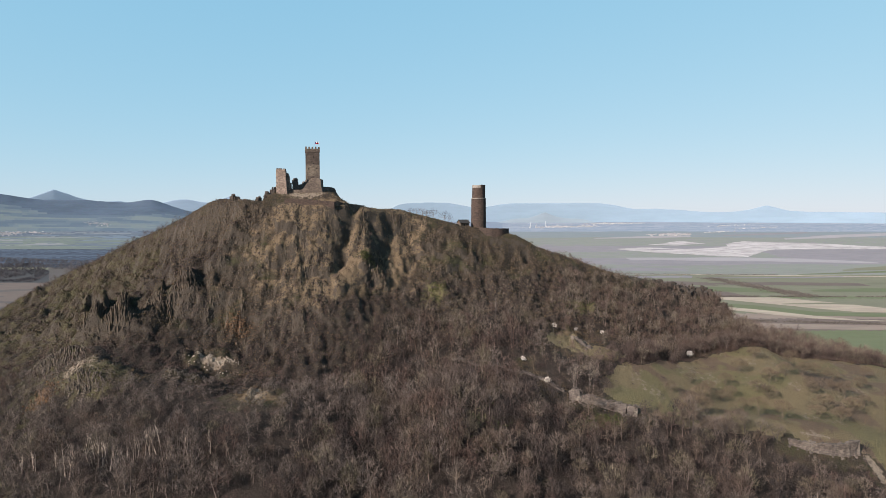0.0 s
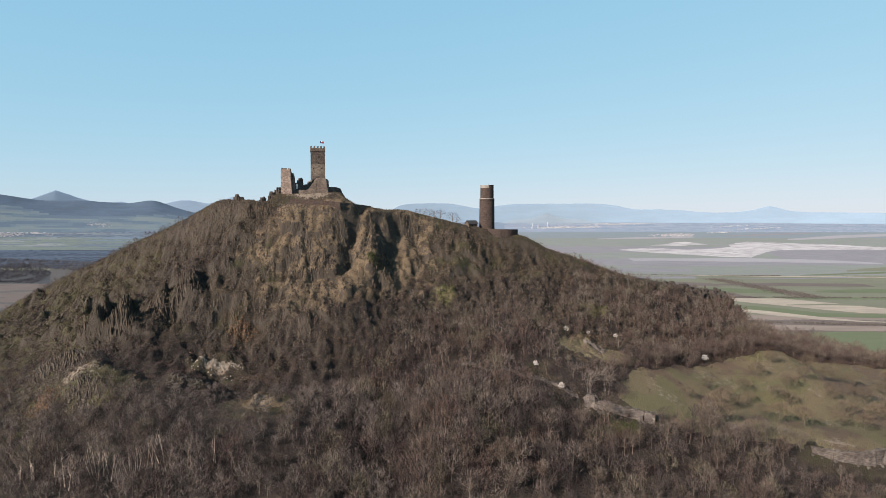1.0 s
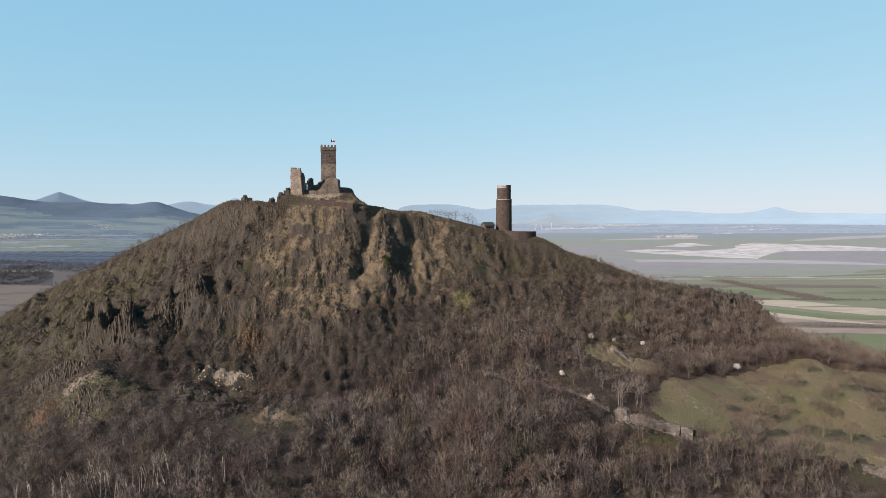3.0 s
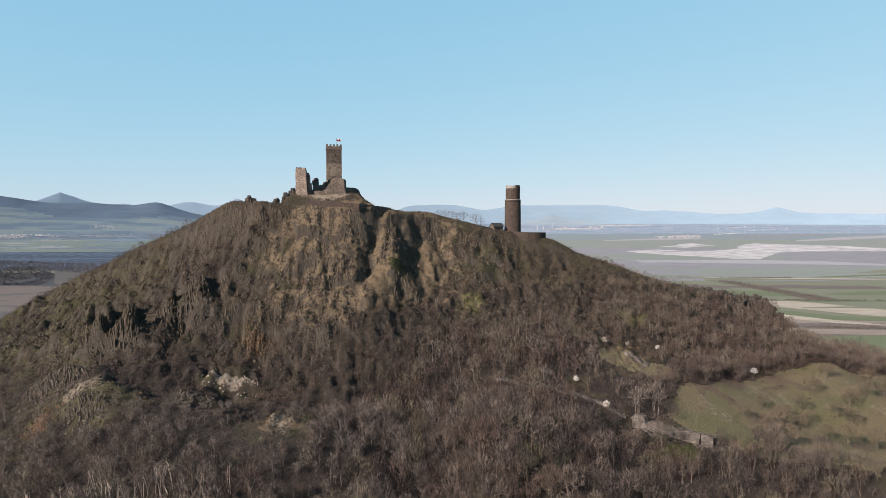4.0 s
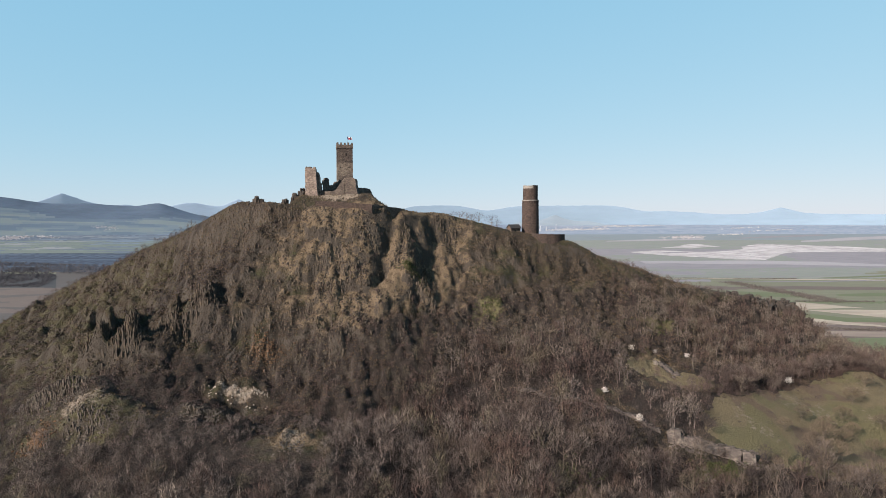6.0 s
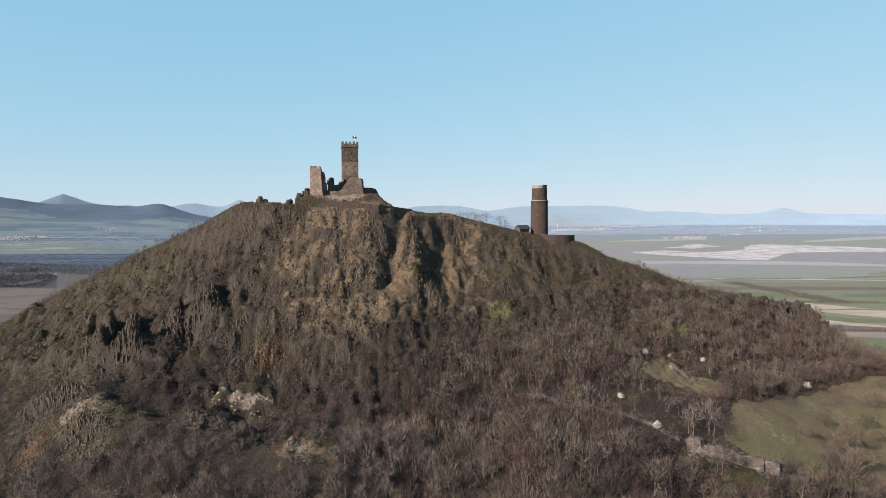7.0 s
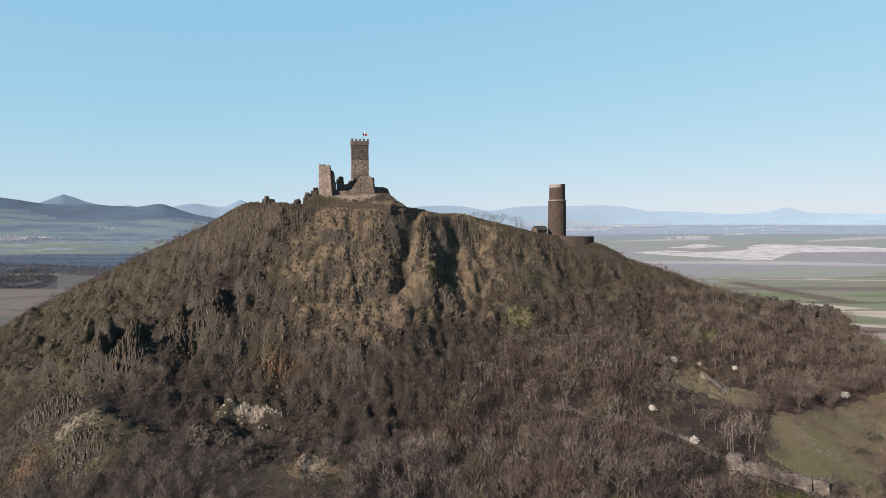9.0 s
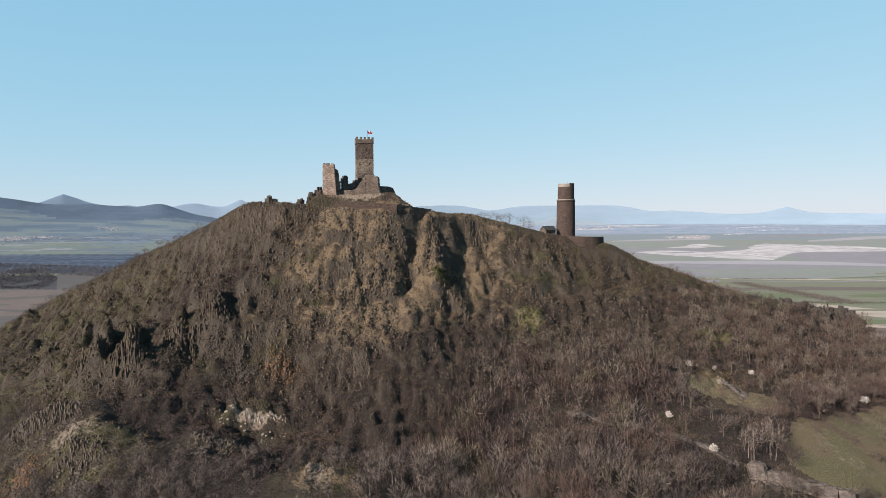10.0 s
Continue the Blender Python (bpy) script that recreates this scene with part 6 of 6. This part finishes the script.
def village(label, spots, count, big, seed, pale=False, rise_from=None):
    """Far houses with gabled roofs, a few picture points each: walls and roofs."""
    rng = np.random.default_rng(seed)
    wv, wf, rv, rf = [], [], [], []
    n = m = 0
    for k in range(count):
        cx, cy, sx, sy = spots[rng.integers(len(spots))]
        x, y = cx + rng.normal(0, sx), cy + rng.normal(0, sy)
        if math.hypot(x, y) > 4850:
            continue
        z = float(plain_z(np.array([x]), np.array([y]))[0])
        if rise_from:
            z = max(z, rise_from[1] + rise_from[2] * (max(math.hypot(x + 20, y - 36) - rise_from[0], 0) / 480) ** 1.25)
        a, b, h = rng.uniform(0.5, 1.2) * big, rng.uniform(0.35, 0.7) * big, rng.uniform(0.25, 0.5) * big
        t = rng.uniform(0, 3.14)
        c, s = math.cos(t), math.sin(t)
        base = [(-a, -b), (a, -b), (a, b), (-a, b)]
        pts = [(x + c * u - s * v, y + s * u + c * v) for u, v in base]
        wv += [(*p, z - 6) for p in pts] + [(*p, z + h) for p in pts]
        wf += [(n + i, n + (i + 1) % 4, n + 4 + (i + 1) % 4, n + 4 + i) for i in range(4)]
        n += 8
        e = 1.06
        rr = [(x + c * u * e - s * v * e, y + s * u * e + c * v * e, z + h) for u, v in base]
        rise = h * (0.15 if pale and rng.random() < 0.7 else 0.9)
        ridge = [(x - c * a * e, y - s * a * e, z + h + rise), (x + c * a * e, y + s * a * e, z + h + rise)]
        rv += rr + ridge
        rf += [(m, m + 1, m + 5, m + 4), (m + 2, m + 3, m + 4, m + 5)]
        m += 6
    ob = tagged(new("village_houses", raw_mesh("village_houses", wv, wf, 4, M_WALLS, rng.random(len(wv) // 8).repeat(8))), label, "village", kind="stuff")
    roofs = new("roofs", raw_mesh("roofs", rv, rf, 4, M_WALLS if pale else M_TILES, rng.random(len(rv) // 6).repeat(6)))
    roofs.parent = ob


village("white-walled village houses on the plain", [(-2564, 3568, 45, 50), (-2560, 3470, 45, 40), (-2600, 3650, 60, 40), (-2470, 3611, 8, 8)], 260, 5.5, 1)
village("scattered pale village below the long ridge", [(-2300, 3930, 40, 20), (-2240, 3945, 22, 16), (-2310, 3915, 25, 16), (-2430, 3600, 30, 12)], 130, 3.6, 2, False, (4320, 128, 190))
village("white halls of a distant works", [(787, 4490, 80, 30), (1017, 4480, 90, 30), (880, 4490, 60, 30)], 220, 5.5, 3, True)
village("white blocks of a distant town", [(1263, 4640, 110, 20), (1468, 4600, 110, 20), (1400, 4600, 150, 20)], 300, 4.6, 4, True)
village("village with reddish roofs near the pit", [(1437, 3892, 45, 30), (1518, 3869, 45, 30), (1480, 3885, 60, 30)], 150, 6, 5)
village("pale sheds strung along the far plain", [(1799, 3933, 50, 12), (2150, 4050, 90, 14), (2050, 4250, 90, 12)], 80, 4.5, 6, True)


# concrete made paler and bluer: distance haze is part of the colour
M_CHIMNEY = material("hazy_concrete", (0.62, 0.68, 0.74), (0.55, 0.61, 0.67), size=12, relief=0, fine=0.1)


def chimney(x, y, h):
    z = float(plain_z(np.array([x]), np.array([y]))[0])
    bm = lathe([(3.2, -4), (2.2, h)], 10)
    ob = part("works_chimney", bm, M_CHIMNEY)
    ob.location = (x, y, z)
    tagged(ob, "tall pale chimney of a distant works", "chimney", "chimneys of the works")


for x, y, h in ((655, 4480, 38), (700, 4500, 24), (770, 4490, 42), (855, 4490, 20)):
    chimney(x, y, h)

M_HEDGE = toned("hedge_twigs", [(0.15, 0.135, 0.125), (0.18, 0.16, 0.145), (0.135, 0.125, 0.115), (0.15, 0.135, 0.125)])


M_FARWOOD = toned("far_twigs", [(0.115, 0.112, 0.125), (0.135, 0.128, 0.138), (0.115, 0.112, 0.125)], spread=0.2)


def clump_shape(seed):
    rng = np.random.default_rng(seed)
    out = []
    for k in range(8):
        d = rng.normal(size=3)
        d /= np.linalg.norm(d)
        p = np.array([0, 0, 0.55]) + d * np.array([0.5, 0.5, 0.45]) * rng.uniform(0.4, 1)
        out.append(sliver(rng, p, p + rng.normal(0, 0.4, 3) + np.array([0, 0, 0.15]), 0.45))
    return gather(out)


PUFFS = [clump_shape(810 + k) for k in range(5)]
M_GREYWOOD = toned("grey_wood", [(0.16, 0.155, 0.165), (0.2, 0.185, 0.19), (0.16, 0.155, 0.165)], spread=0.25)


def far_trees(name, label, x, y, size, mat, seed):
    rng = np.random.default_rng(seed)
    v, f, t = scatter(PUFFS, x, y, plain_z(x, y) - 1.0, size, rng.uniform(0, 6.28, len(x)), rng.random(len(x)))
    tagged(new(name, raw_mesh(name, v, f, 3, mat, t)), label, "trees", kind="stuff")


def hedges():
    rng = np.random.default_rng(9)
    xs, ys = [], []
    for xa, ya, xb, yb, wide, step in ((560, 1322, 1150, 1235, 7, 3), (990, 2216, 1047, 1702, 20, 1.6), (450, 2400, 1300, 2320, 4, 10), (720, 1712, 1400, 1690, 3, 8), (450, 1300, 720, 1300, 7, 4)):
        n = int(math.hypot(xb - xa, yb - ya) / step * 11)
        t = rng.random(n)
        gap = vnoise(t * 20, t * 0, 1.0, 3) > 0.22
        xs.append((xa + (xb - xa) * t + rng.normal(0, wide, n))[gap])
        ys.append((ya + (yb - ya) * t + rng.normal(0, wide, n))[gap])
    x, y = np.concatenate(xs), np.concatenate(ys)
    far_trees("field_hedges", "brown leafless hedgerows between the fields", x, y, rng.uniform(2.0, 3.8, len(x)), M_HEDGE, 10)
    # the woods beyond the dark side of the hill
    for label, count, w0, w1, edge, tall, mat, seed in (("leafless grey-brown wood on the plain", 4200, 2450, 2700, -0.36, 5, M_GREYWOOD, 11), ("round dark wood on the plain", 4200, 2080, 2560, -0.66, 5.5, M_FARWOOD, 12)):
        y = rng.uniform(w0, w1, count)
        side = rng.uniform(-0.95, edge, count)
        x = side * y
        keep = np.nonzero((side < edge + 0.05 * (vnoise(y, y * 0, 130, seed) - 0.9)) & (vnoise(x, y, 120, seed) > 0.25))[0]
        far_trees("far_forest", label, x[keep], y[keep], rng.uniform(0.8, 1.2, len(keep)) * tall, mat, seed)


hedges()
